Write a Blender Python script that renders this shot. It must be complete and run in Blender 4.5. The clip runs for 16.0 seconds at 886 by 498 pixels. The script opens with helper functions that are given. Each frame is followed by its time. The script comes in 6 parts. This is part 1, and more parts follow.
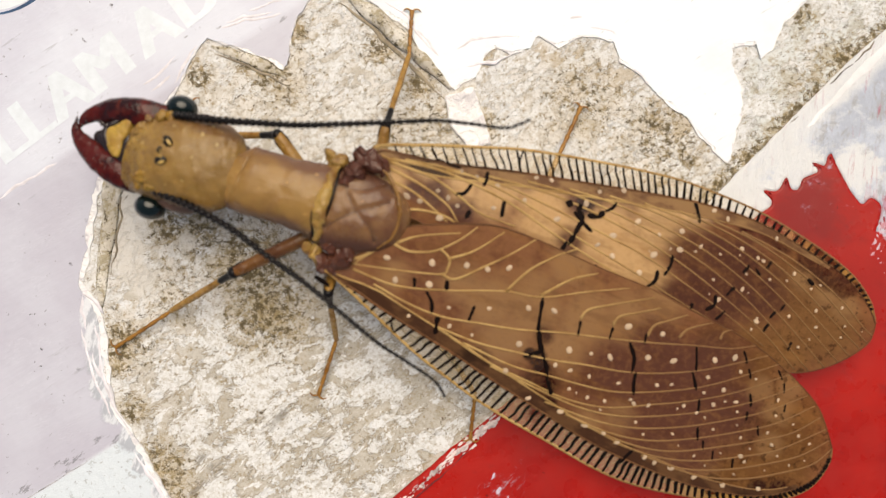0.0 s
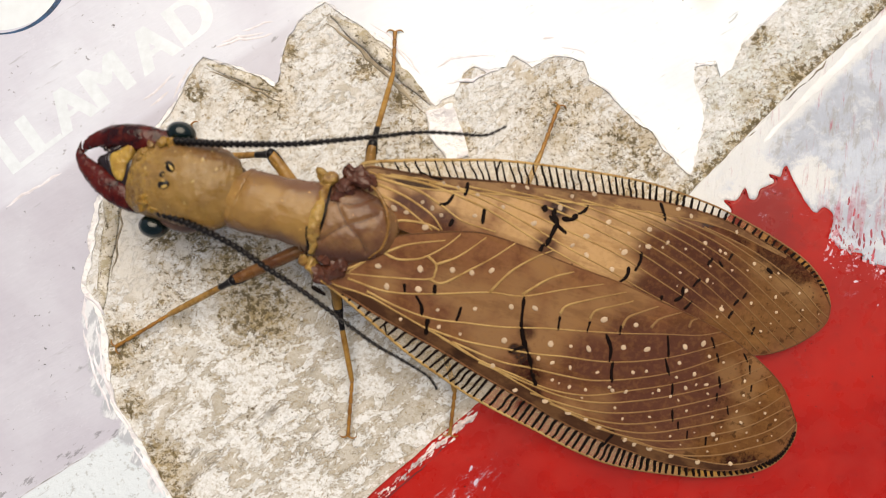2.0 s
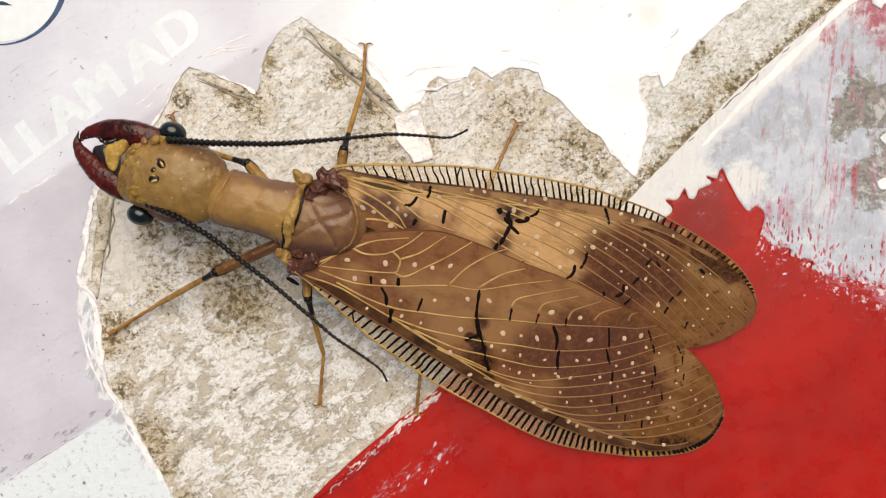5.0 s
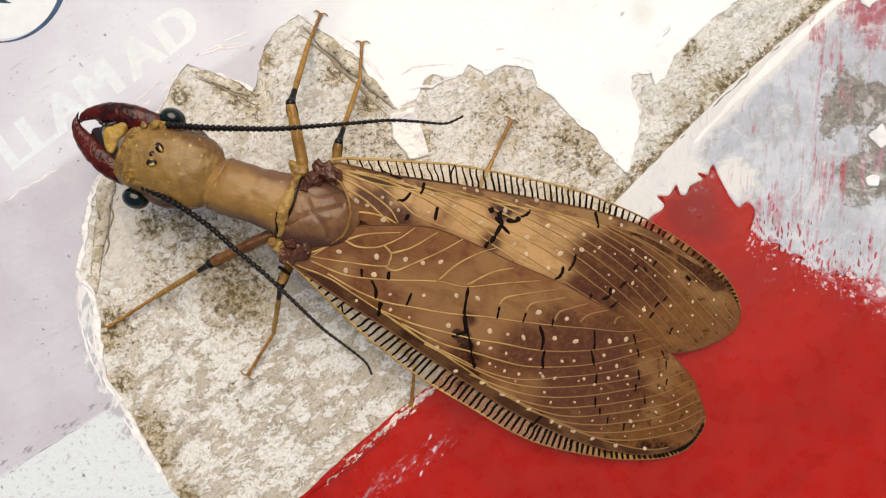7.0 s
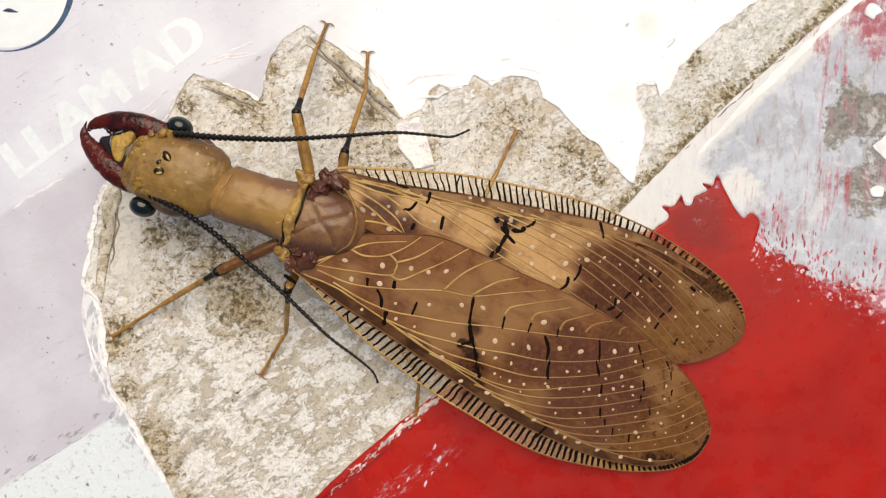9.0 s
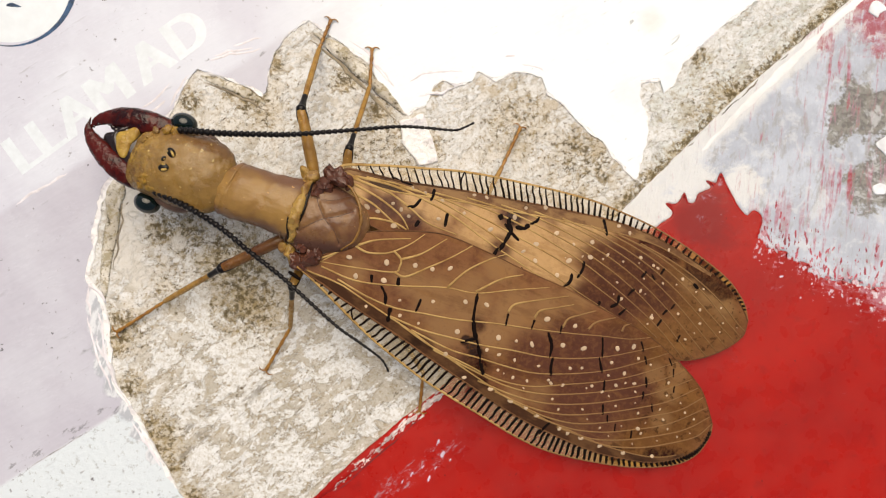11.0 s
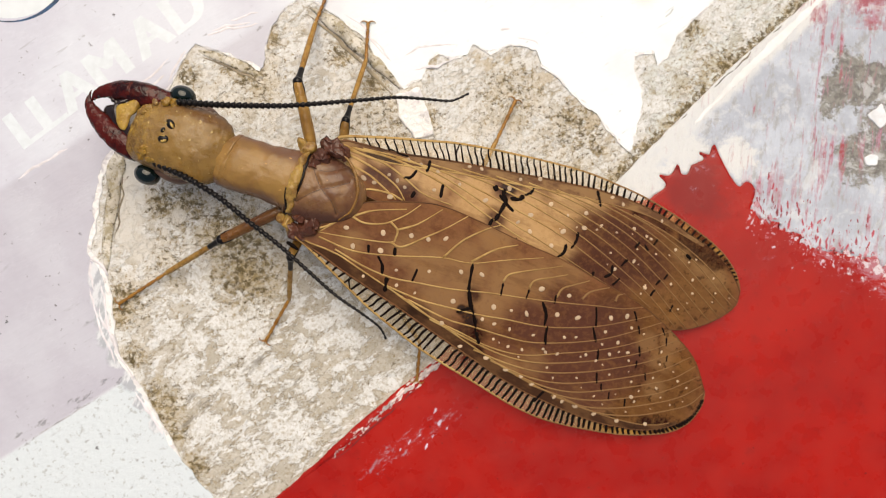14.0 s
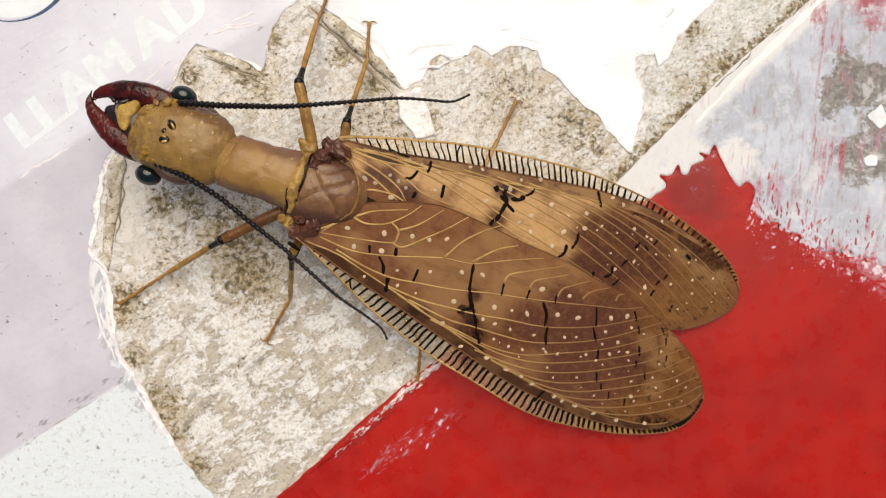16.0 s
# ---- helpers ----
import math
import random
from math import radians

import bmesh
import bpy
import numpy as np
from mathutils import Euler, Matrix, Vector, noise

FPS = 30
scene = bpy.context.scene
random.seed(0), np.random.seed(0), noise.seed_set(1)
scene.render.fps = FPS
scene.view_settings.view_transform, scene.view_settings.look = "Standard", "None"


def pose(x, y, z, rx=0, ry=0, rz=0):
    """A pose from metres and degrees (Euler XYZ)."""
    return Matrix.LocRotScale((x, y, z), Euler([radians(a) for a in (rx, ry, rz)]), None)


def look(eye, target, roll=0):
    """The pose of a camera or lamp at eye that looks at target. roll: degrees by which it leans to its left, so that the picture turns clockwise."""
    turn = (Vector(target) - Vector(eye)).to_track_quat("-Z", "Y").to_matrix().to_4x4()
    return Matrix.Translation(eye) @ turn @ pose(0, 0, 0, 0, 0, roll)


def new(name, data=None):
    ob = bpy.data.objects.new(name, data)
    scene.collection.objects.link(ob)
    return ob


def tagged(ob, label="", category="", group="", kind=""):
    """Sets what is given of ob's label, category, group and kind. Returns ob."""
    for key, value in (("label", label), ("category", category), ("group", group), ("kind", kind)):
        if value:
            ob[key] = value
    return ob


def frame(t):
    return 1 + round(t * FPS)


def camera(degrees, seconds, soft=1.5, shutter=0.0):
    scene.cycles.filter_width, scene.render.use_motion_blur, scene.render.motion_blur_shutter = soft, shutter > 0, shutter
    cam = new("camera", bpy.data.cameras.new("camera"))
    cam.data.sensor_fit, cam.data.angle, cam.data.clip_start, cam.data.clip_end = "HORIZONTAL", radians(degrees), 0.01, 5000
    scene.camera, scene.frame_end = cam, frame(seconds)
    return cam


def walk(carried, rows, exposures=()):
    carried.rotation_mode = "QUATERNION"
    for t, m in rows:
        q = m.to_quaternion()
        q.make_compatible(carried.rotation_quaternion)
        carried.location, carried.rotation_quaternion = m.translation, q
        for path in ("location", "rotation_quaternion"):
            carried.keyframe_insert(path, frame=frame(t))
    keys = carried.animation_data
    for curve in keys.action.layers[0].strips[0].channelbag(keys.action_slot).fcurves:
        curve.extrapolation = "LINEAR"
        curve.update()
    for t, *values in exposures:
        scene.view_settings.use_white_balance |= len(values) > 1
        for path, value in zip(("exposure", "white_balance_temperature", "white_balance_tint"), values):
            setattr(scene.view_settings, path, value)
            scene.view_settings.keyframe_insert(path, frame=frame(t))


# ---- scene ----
cam = camera(66, 16.0, soft=1.1)
cam.data.dof.use_dof = True
cam.data.dof.focus_distance, cam.data.dof.aperture_fstop = 0.092, 17
walk(cam, [
    (0, pose(-0.00557, 0.00016, 0.08467, -0.354, 1.127, -0.310)),
    (0.5, pose(-0.00576, -0.00015, 0.08472, -0.185, 1.072, -0.371)),
    (1, pose(-0.00528, -0.00003, 0.08595, -0.159, 0.974, -0.300)),
    (1.5, pose(-0.00493, 0.00008, 0.08700, 0.059, 0.845, -0.321)),
    (2, pose(-0.00334, 0.00008, 0.09020, 0.175, 0.873, -0.245)),
    (2.5, pose(-0.00238, 0.00066, 0.09284, -0.007, 0.679, -0.149)),
    (3, pose(-0.00133, -0.00019, 0.09507, 0.013, 0.586, -0.190)),
    (3.5, pose(-0.00052, -0.00001, 0.09654, -0.039, 0.513, -0.180)),
    (4, pose(-0.00012, -0.00045, 0.09742, -0.018, 0.415, -0.213)),
    (6.5, pose(0.00099, 0.00015, 0.09962, -0.233, 0.028, -0.111)),
    (7, pose(0.00079, -0.00069, 0.09989, -0.220, -0.012, -0.163)),
    (7.5, pose(0.00001, -0.00003, 0.09900, -0.476, -0.022, -0.137)),
    (8, pose(-0.00005, 0.00199, 0.09847, -0.424, -0.014, 0.028)),
    (8.5, pose(0.00023, 0.00067, 0.09982, 0.108, -0.031, -0.087)),
    (9, pose(0.00000, 0.00000, 0.10000, 0.198, -0.041, -0.000)),
    (11.5, pose(-0.00096, 0.00060, 0.10045, -0.510, -0.258, 0.134)),
    (12, pose(-0.00060, -0.00040, 0.10118, -0.609, -0.236, 0.025)),
    (12.5, pose(-0.00083, -0.00182, 0.10105, -1.162, -0.212, -0.131)),
    (13, pose(-0.00133, -0.00099, 0.10047, -1.189, -0.119, -0.001)),
    (13.5, pose(-0.00072, -0.00291, 0.10114, -1.663, -0.105, -0.328)),
    (14, pose(-0.00002, -0.00167, 0.10167, -1.500, -0.047, -0.096)),
    (14.5, pose(-0.00044, -0.00204, 0.10181, -1.905, -0.096, -0.258)),
    (15, pose(-0.00056, -0.00113, 0.10195, -1.954, -0.242, -0.116)),
    (15.5, pose(-0.00025, -0.00158, 0.10224, -1.759, -0.204, -0.123)),
    (16, pose(-0.00046, -0.00145, 0.10181, -1.618, -0.220, -0.066)),
], [(0, 0.40, 7600, 11), (2.5, 0.39, 7600, 11), (6.5, 0.32, 7600, 11), (7.5, 0.28, 7600, 11), (8.5, 0.33, 7600, 11), (9.2, 0.39, 7600, 11), (16, 0.38, 7600, 11)])

# ---- daylight from a bright overcast sky ----
world = bpy.data.worlds.new("sky")
scene.world = world
world.use_nodes = True
sky = world.node_tree.nodes.new("ShaderNodeTexSky")
sky.sky_type = "NISHITA"
sky.sun_disc = False
sky.sun_elevation, sky.sun_rotation = radians(64), radians(10)
sky.air_density, sky.dust_density, sky.ozone_density = 0.85, 2.5, 0.7
world.node_tree.links.new(sky.outputs[0], world.node_tree.nodes["Background"].inputs[0])
world.node_tree.nodes["Background"].inputs[1].default_value = 0.085
sun = new("sun", bpy.data.lights.new("sun", "SUN"))
sun.data.energy, sun.data.angle, sun.data.color = 2.35, radians(60), (1.0, 0.95, 0.87)
sun.matrix_world = look((0.08, 0.42, 0.90), (0, 0, 0))

MM = 0.001
ORIGIN = Vector((-17, 4, 0))


# ---- materials ----
class Nodes:
    """Short names for the shader nodes of one material."""

    def __init__(self, name, rough=0.5, metal=0.0, spec=0.5):
        self.mat = bpy.data.materials.new(name)
        self.mat.use_nodes = True
        self.tree = self.mat.node_tree
        self.bsdf = self.tree.nodes["Principled BSDF"]
        self.bsdf.inputs["Roughness"].default_value = rough
        self.bsdf.inputs["Metallic"].default_value = metal
        self.bsdf.inputs["Specular IOR Level"].default_value = spec
        self.place = self.node("ShaderNodeTexCoord").outputs["Object"]

    def node(self, kind):
        return self.tree.nodes.new(kind)

    def put(self, value, socket):
        if isinstance(value, bpy.types.NodeSocket):
            self.tree.links.new(value, socket)
        elif isinstance(value, tuple) and len(value) == 3 and socket.type == "RGBA":
            socket.default_value = (*value, 1)
        else:
            socket.default_value = value

    def noise(self, scale, detail=4, rough=0.55, where=None, distort=0.0):
        n = self.node("ShaderNodeTexNoise")
        self.put(where or self.place, n.inputs["Vector"])
        n.inputs["Scale"].default_value, n.inputs["Detail"].default_value = scale, detail
        n.inputs["Roughness"].default_value, n.inputs["Distortion"].default_value = rough, distort
        return n.outputs["Fac"]

    def cells(self, scale, where=None, out="Distance"):
        n = self.node("ShaderNodeTexVoronoi")
        self.put(where or self.place, n.inputs["Vector"])
        n.inputs["Scale"].default_value = scale
        return n.outputs[out]

    def turned(self, angle=0.0, stretch=(1, 1, 1), shift=(0, 0, 0)):
        n = self.node("ShaderNodeMapping")
        self.put(self.place, n.inputs["Vector"])
        n.vector_type = "TEXTURE"
        n.inputs["Rotation"].default_value = (0, 0, radians(angle))
        n.inputs["Scale"].default_value = tuple(1 / v for v in stretch)
        n.inputs["Location"].default_value = shift
        return n.outputs[0]

    def ramp(self, value, low, high, a=0.0, b=1.0):
        n = self.node("ShaderNodeMapRange")
        n.interpolation_type = "SMOOTHSTEP"
        self.put(value, n.inputs[0])
        for i, v in enumerate((low, high, a, b)):
            n.inputs[i + 1].default_value = v
        return n.outputs[0]

    def math(self, op, a, b=0.0):
        n = self.node("ShaderNodeMath")
        n.operation = op
        self.put(a, n.inputs[0])
        self.put(b, n.inputs[1])
        return n.outputs[0]

    def mix(self, fac, a, b):
        n = self.node("ShaderNodeMix")
        n.data_type = "RGBA"
        self.put(fac, n.inputs[0])
        self.put(a, n.inputs[6])
        self.put(b, n.inputs[7])
        return n.outputs[2]

    def axis(self, which, where=None):
        n = self.node("ShaderNodeSeparateXYZ")
        self.put(where or self.place, n.inputs[0])
        return n.outputs[which]

    def line(self, p, q):
        """Metres to the left of the plan line from p to q."""
        d = Vector(q) - Vector(p)
        a, b = -d.y / d.length, d.x / d.length
        x, y = self.math("MULTIPLY", self.axis("X"), a), self.math("MULTIPLY", self.axis("Y"), b)
        return self.math("SUBTRACT", self.math("ADD", x, y), (a * p[0] + b * p[1]) * MM)

    def near(self, p, r, soft=0.6, wobble=None):
        """1 at the plan point p, falling to 0 at r millimetres; wobble (about 0) makes the rim uneven."""
        flat = self.node("ShaderNodeVectorMath")
        flat.operation = "MULTIPLY"
        self.put(self.place, flat.inputs[0])
        flat.inputs[1].default_value = (1, 1, 0)
        n = self.node("ShaderNodeVectorMath")
        n.operation = "DISTANCE"
        self.put(flat.outputs[0], n.inputs[0])
        n.inputs[1].default_value = (p[0] * MM, p[1] * MM, 0)
        d = n.outputs["Value"]
        if wobble:
            d = self.math("ADD", d, self.math("MULTIPLY", wobble, r * MM))
        return self.ramp(d, r * MM, r * MM * (1 - soft))

    def most(self, *values):
        out = values[0]
        for v in values[1:]:
            out = self.math("MAXIMUM", out, v)
        return out

    def bump(self, height, strength=0.3, distance=0.0002):
        n = self.node("ShaderNodeBump")
        n.inputs["Strength"].default_value, n.inputs["Distance"].default_value = strength, distance
        self.put(height, n.inputs["Height"])
        self.put(n.outputs[0], self.bsdf.inputs["Normal"])

    def colour(self, value):
        self.put(value, self.bsdf.inputs["Base Color"])
        return self.mat

    def set(self, name, value):
        self.put(value, self.bsdf.inputs[name])


def dirty_base():
    """Old off-white coat: crisp white flakes on tan, brown grime and mould specks."""
    n = Nodes("dirty_base", 0.75, spec=0.25)
    big = n.noise(110, 5, 0.6)
    fine, grain = n.noise(1500, 6, 0.72), n.noise(850, 8, 0.78)
    slant = n.turned(33, (0.72, 1.2, 1))
    mid = n.noise(340, 10, 0.70, slant, 0.35)
    flaky = n.near((-22, -27), 30, 0.4)
    packed = n.math("MULTIPLY", n.ramp(n.math("ABSOLUTE", n.line((26.3, 6.9), (59.5, 37.9))), 0.0022, 0.0003), n.ramp(n.axis("X"), 0.020, 0.026))
    filth = n.most(packed, n.near((-41.5, 2.6), 4.5, 0.9), n.near((-38, 2), 6, 0.9), n.near((-31, -2), 10, 0.9), n.math("MULTIPLY", n.near((-41, -5), 7, 0.9), 0.5), n.near((-29, -8), 9, 0.9), n.math("MULTIPLY", n.most(n.near((-28, 21), 8, 0.9), n.near((-10, 14), 10, 0.9), n.near((10, 18), 9, 0.9), n.near((20, 13), 10, 0.9), n.near((40, 20), 10, 0.9)), 0.65), n.near((-43, -28), 7, 0.9), n.near((-28.4, 22.0), 4.5, 0.9), n.near((-48.3, -14.5), 3.5, 0.9), n.near((-46.2, -20.3), 3.5, 0.9), n.near((-43.1, -26.0), 3.5, 0.9), n.near((-40.0, -31.8), 3.5, 0.9), n.near((-37.1, -37.2), 3.5, 0.9), n.near((-31.8, 23.2), 3, 0.9), n.near((-37.6, 21.6), 3, 0.9), n.near((-25.1, 27.0), 3, 0.9), n.near((-15.2, 24.5), 3.5, 0.9), n.near((-10.2, 19.9), 3.5, 0.9), n.near((-2.7, 14.9), 3.5, 0.9), n.near((18.8, 15.3), 3.2, 0.95), n.near((22.9, 10.8), 3, 0.95), n.near((42.0, 23.2), 3.5, 0.9), n.near((37.1, 27.8), 3, 0.9), n.near((-48, -12), 6, 0.9))
    clean = n.most(*[n.near(p, r, 0.6, n.math("SUBTRACT", mid, 0.5)) for p, r in (((-46.4, 7.3), 2.4), ((-46.6, 4.8), 2.3), ((-46.4, 2.4), 2.8), ((-46.6, 0.2), 2.6), ((-46.6, -2.2), 2.8), ((-44.9, -3.9), 2.6), ((-39.3, 0.6), 1.5))])
    tan = n.mix(n.ramp(big, 0.38, 0.62), (0.52, 0.49, 0.43), (0.44, 0.41, 0.35))
    tan = n.mix(n.ramp(n.noise(700, 9, 0.8), 0.51, 0.58, 0, 0.7), tan, (0.37, 0.325, 0.25))
    cream = n.mix(n.ramp(n.noise(300, 8, 0.72, None, 0.3), 0.47, 0.60), (0.70, 0.69, 0.66), (0.51, 0.48, 0.42))
    cream = n.mix(n.ramp(n.axis("X"), 0.024, 0.032), cream, n.mix(n.ramp(n.noise(330, 8, 0.74), 0.48, 0.60), (0.66, 0.69, 0.675), (0.47, 0.465, 0.41)))
    c = n.mix(n.math("MULTIPLY", flaky, 0.9), cream, tan)
    torn = n.most(*[n.near(p, r, 0.5, n.math("MULTIPLY", n.math("SUBTRACT", mid, 0.5), 2.0)) for p, r in (((-0.9, 23.1), 1.6), ((1.7, 23.3), 1.5), ((4.5, 23.8), 1.6), ((7.3, 23.4), 1.5), ((10.0, 22.8), 1.7), ((12.7, 22.0), 1.6), ((15.2, 20.6), 1.8), ((17.8, 18.4), 1.7), ((20.1, 16.4), 1.6), ((22.4, 14.4), 1.6), ((24.6, 12.4), 1.4))])
    c = n.mix(n.math("MULTIPLY", torn, 0.75), c, (0.50, 0.43, 0.325))
    c = n.mix(n.ramp(grain, 0.535, 0.59, 0, 0.6), c, (0.36, 0.295, 0.20))
    level = n.math("ADD", mid, n.math("ADD", n.math("MULTIPLY", filth, -0.05), n.math("MULTIPLY", n.math("SUBTRACT", fine, 0.5), 0.10)))
    ragged = n.math("MULTIPLY", n.math("SUBTRACT", n.noise(420, 9, 0.72, slant), 0.5), 3.2)
    plates = n.most(*[n.near(p, r, 0.10, ragged) for p, r in zip([(-30.5, -14.8), (-35.5, -9.6), (-32.2, -9.9), (-35.9, -12.3), (-37.2, -17.8), (-31.6, -24.0), (-27.4, -23.2), (-35.4, -32.1), (-39.3, -22.8), (-23.1, -31.7), (-29.3, -18.2), (-16.5, -16.0)], (4.4, 1.7, 1.5, 2.2, 2.0, 2.4, 2.2, 3.2, 3.0, 4.0, 3.2, 3.5))])
    level = n.math("ADD", level, n.math("ADD", n.math("MULTIPLY", plates, 0.085), n.math("MULTIPLY", flaky, -0.018)))
    whole = n.ramp(level, 0.494, 0.499)
    rim = n.math("MULTIPLY", n.ramp(level, 0.464, 0.485), n.ramp(level, 0.500, 0.493))
    c = n.mix(n.math("MULTIPLY", n.math("MULTIPLY", rim, n.ramp(flaky, 0, 0.6, 0.25, 1)), n.ramp(fine, 0.35, 0.6, 0.4, 0.95)), c, (0.29, 0.235, 0.155))
    white = n.mix(n.ramp(fine, 0.42, 0.60), (0.75, 0.765, 0.765), (0.62, 0.62, 0.595))
    c = n.mix(n.math("MULTIPLY", whole, n.ramp(grain, 0.52, 0.58, 1.0, 0.3)), c, white)
    # dark and bright lines paint shadow and highlight onto the flakes' raised edges
    brink = n.math("MULTIPLY", n.ramp(level, 0.484, 0.492), n.ramp(level, 0.500, 0.495))
    c = n.mix(n.math("MULTIPLY", n.math("MULTIPLY", brink, n.ramp(n.noise(260, 5), 0.42, 0.58)), 0.7), c, (0.25, 0.215, 0.155))
    lit = n.math("MULTIPLY", n.ramp(level, 0.497, 0.501), n.ramp(level, 0.514, 0.504))
    c = n.mix(n.math("MULTIPLY", lit, 0.7), c, (0.82, 0.83, 0.83))
    c = n.mix(n.math("MULTIPLY", n.math("MULTIPLY", whole, n.ramp(n.noise(900, 6, 0.75), 0.54, 0.62)), 0.55), c, (0.47, 0.445, 0.39))
    chips = n.noise(480, 8, 0.74, slant, 0.3)
    c = n.mix(n.math("MULTIPLY", n.ramp(chips, 0.555, 0.565), n.ramp(filth, 0.6, 0.1, 0.3, 0.95)), c, (0.75, 0.765, 0.765))
    c = n.mix(n.ramp(n.noise(480, 8, 0.75, n.turned(36, (0.4, 1.4, 1)), 0.2), 0.60, 0.63, 0, 0.75), c, (0.29, 0.235, 0.155))
    c = n.mix(n.math("MULTIPLY", n.math("MULTIPLY", filth, 0.6), n.ramp(n.noise(330, 7, 0.7), 0.42, 0.58)), c, (0.50, 0.405, 0.255))
    pits = n.noise(2400, 4, 0.65)
    c = n.mix(n.ramp(pits, 0.55, 0.63, 0, 0.3), c, (0.31, 0.275, 0.205))
    c = n.mix(n.ramp(pits, 0.43, 0.35, 0, 0.3), c, (0.78, 0.79, 0.785))
    crust = n.math("ADD", n.noise(1150, 10, 0.85), n.math("MULTIPLY", n.math("SUBTRACT", n.math("ADD", n.math("MULTIPLY", big, 0.6), filth), 0.75), 0.075))
    c = n.mix(n.ramp(crust, 0.533, 0.552, 0, 0.85), c, (0.28, 0.21, 0.098))
    specks = n.math("ADD", n.noise(1000, 8, 0.85), n.math("MULTIPLY", n.math("SUBTRACT", n.math("ADD", big, filth), 0.8), 0.10))
    c = n.mix(n.math("MULTIPLY", clean, n.ramp(fine, 0.42, 0.60, 0.9, 0.6)), c, (0.66, 0.635, 0.58))
    c = n.mix(n.ramp(n.math("SUBTRACT", specks, n.math("MULTIPLY", clean, 0.06)), 0.569, 0.580, 0, 0.92), c, (0.105, 0.078, 0.034))
    marks = n.math("ADD", n.noise(420, 5, 0.75, n.turned(45, (0.55, 1.6, 1))), n.math("MULTIPLY", fine, 0.10))
    c = n.mix(n.ramp(marks, 0.695, 0.72), c, (0.15, 0.12, 0.08))
    scuff = n.most(*[n.near(p, r, 0.7) for p, r in (((-27.8, -20.9), 1.6), ((-29.3, -22.1), 1.6), ((-29.7, -25.0), 1.5), ((-33.9, -25.5), 2.2), ((-35.4, -27.5), 2.2), ((-38.1, -30.3), 2.0), ((-21.8, -24.0), 1.4), ((-37.4, -26.7), 1.4), ((-23.0, -15.5), 1.6))])
    c = n.mix(n.math("MULTIPLY", scuff, n.ramp(n.noise(420, 7, 0.8, n.turned(45, (0.3, 1.8, 1))), 0.50, 0.55, 0, 0.7)), c, (0.20, 0.18, 0.15))
    n.bump(n.math("ADD", n.math("MULTIPLY", n.ramp(level, 0.485, 0.510), 1.0), n.math("ADD", n.math("MULTIPLY", n.math("ADD", fine, grain), 0.45), n.math("MULTIPLY", pits, -0.35))), 0.55, 0.0005)
    return n.colour(c)


def speckled_paper():
    """Off-white paper peppered with dark mould."""
    n = Nodes("speckled_paper", 0.75, spec=0.2)
    c = n.mix(n.ramp(n.noise(300, 5), 0.4, 0.6), (0.72, 0.69, 0.62), (0.50, 0.46, 0.385))
    c = n.mix(n.ramp(n.noise(900, 7, 0.8), 0.50, 0.56, 0, 0.8), c, (0.34, 0.285, 0.17))
    c = n.mix(n.ramp(n.noise(1100, 6, 0.8), 0.55, 0.59), c, (0.10, 0.08, 0.045))
    n.bump(n.noise(1200, 5, 0.7), 0.7, 0.0005)
    return n.colour(c)


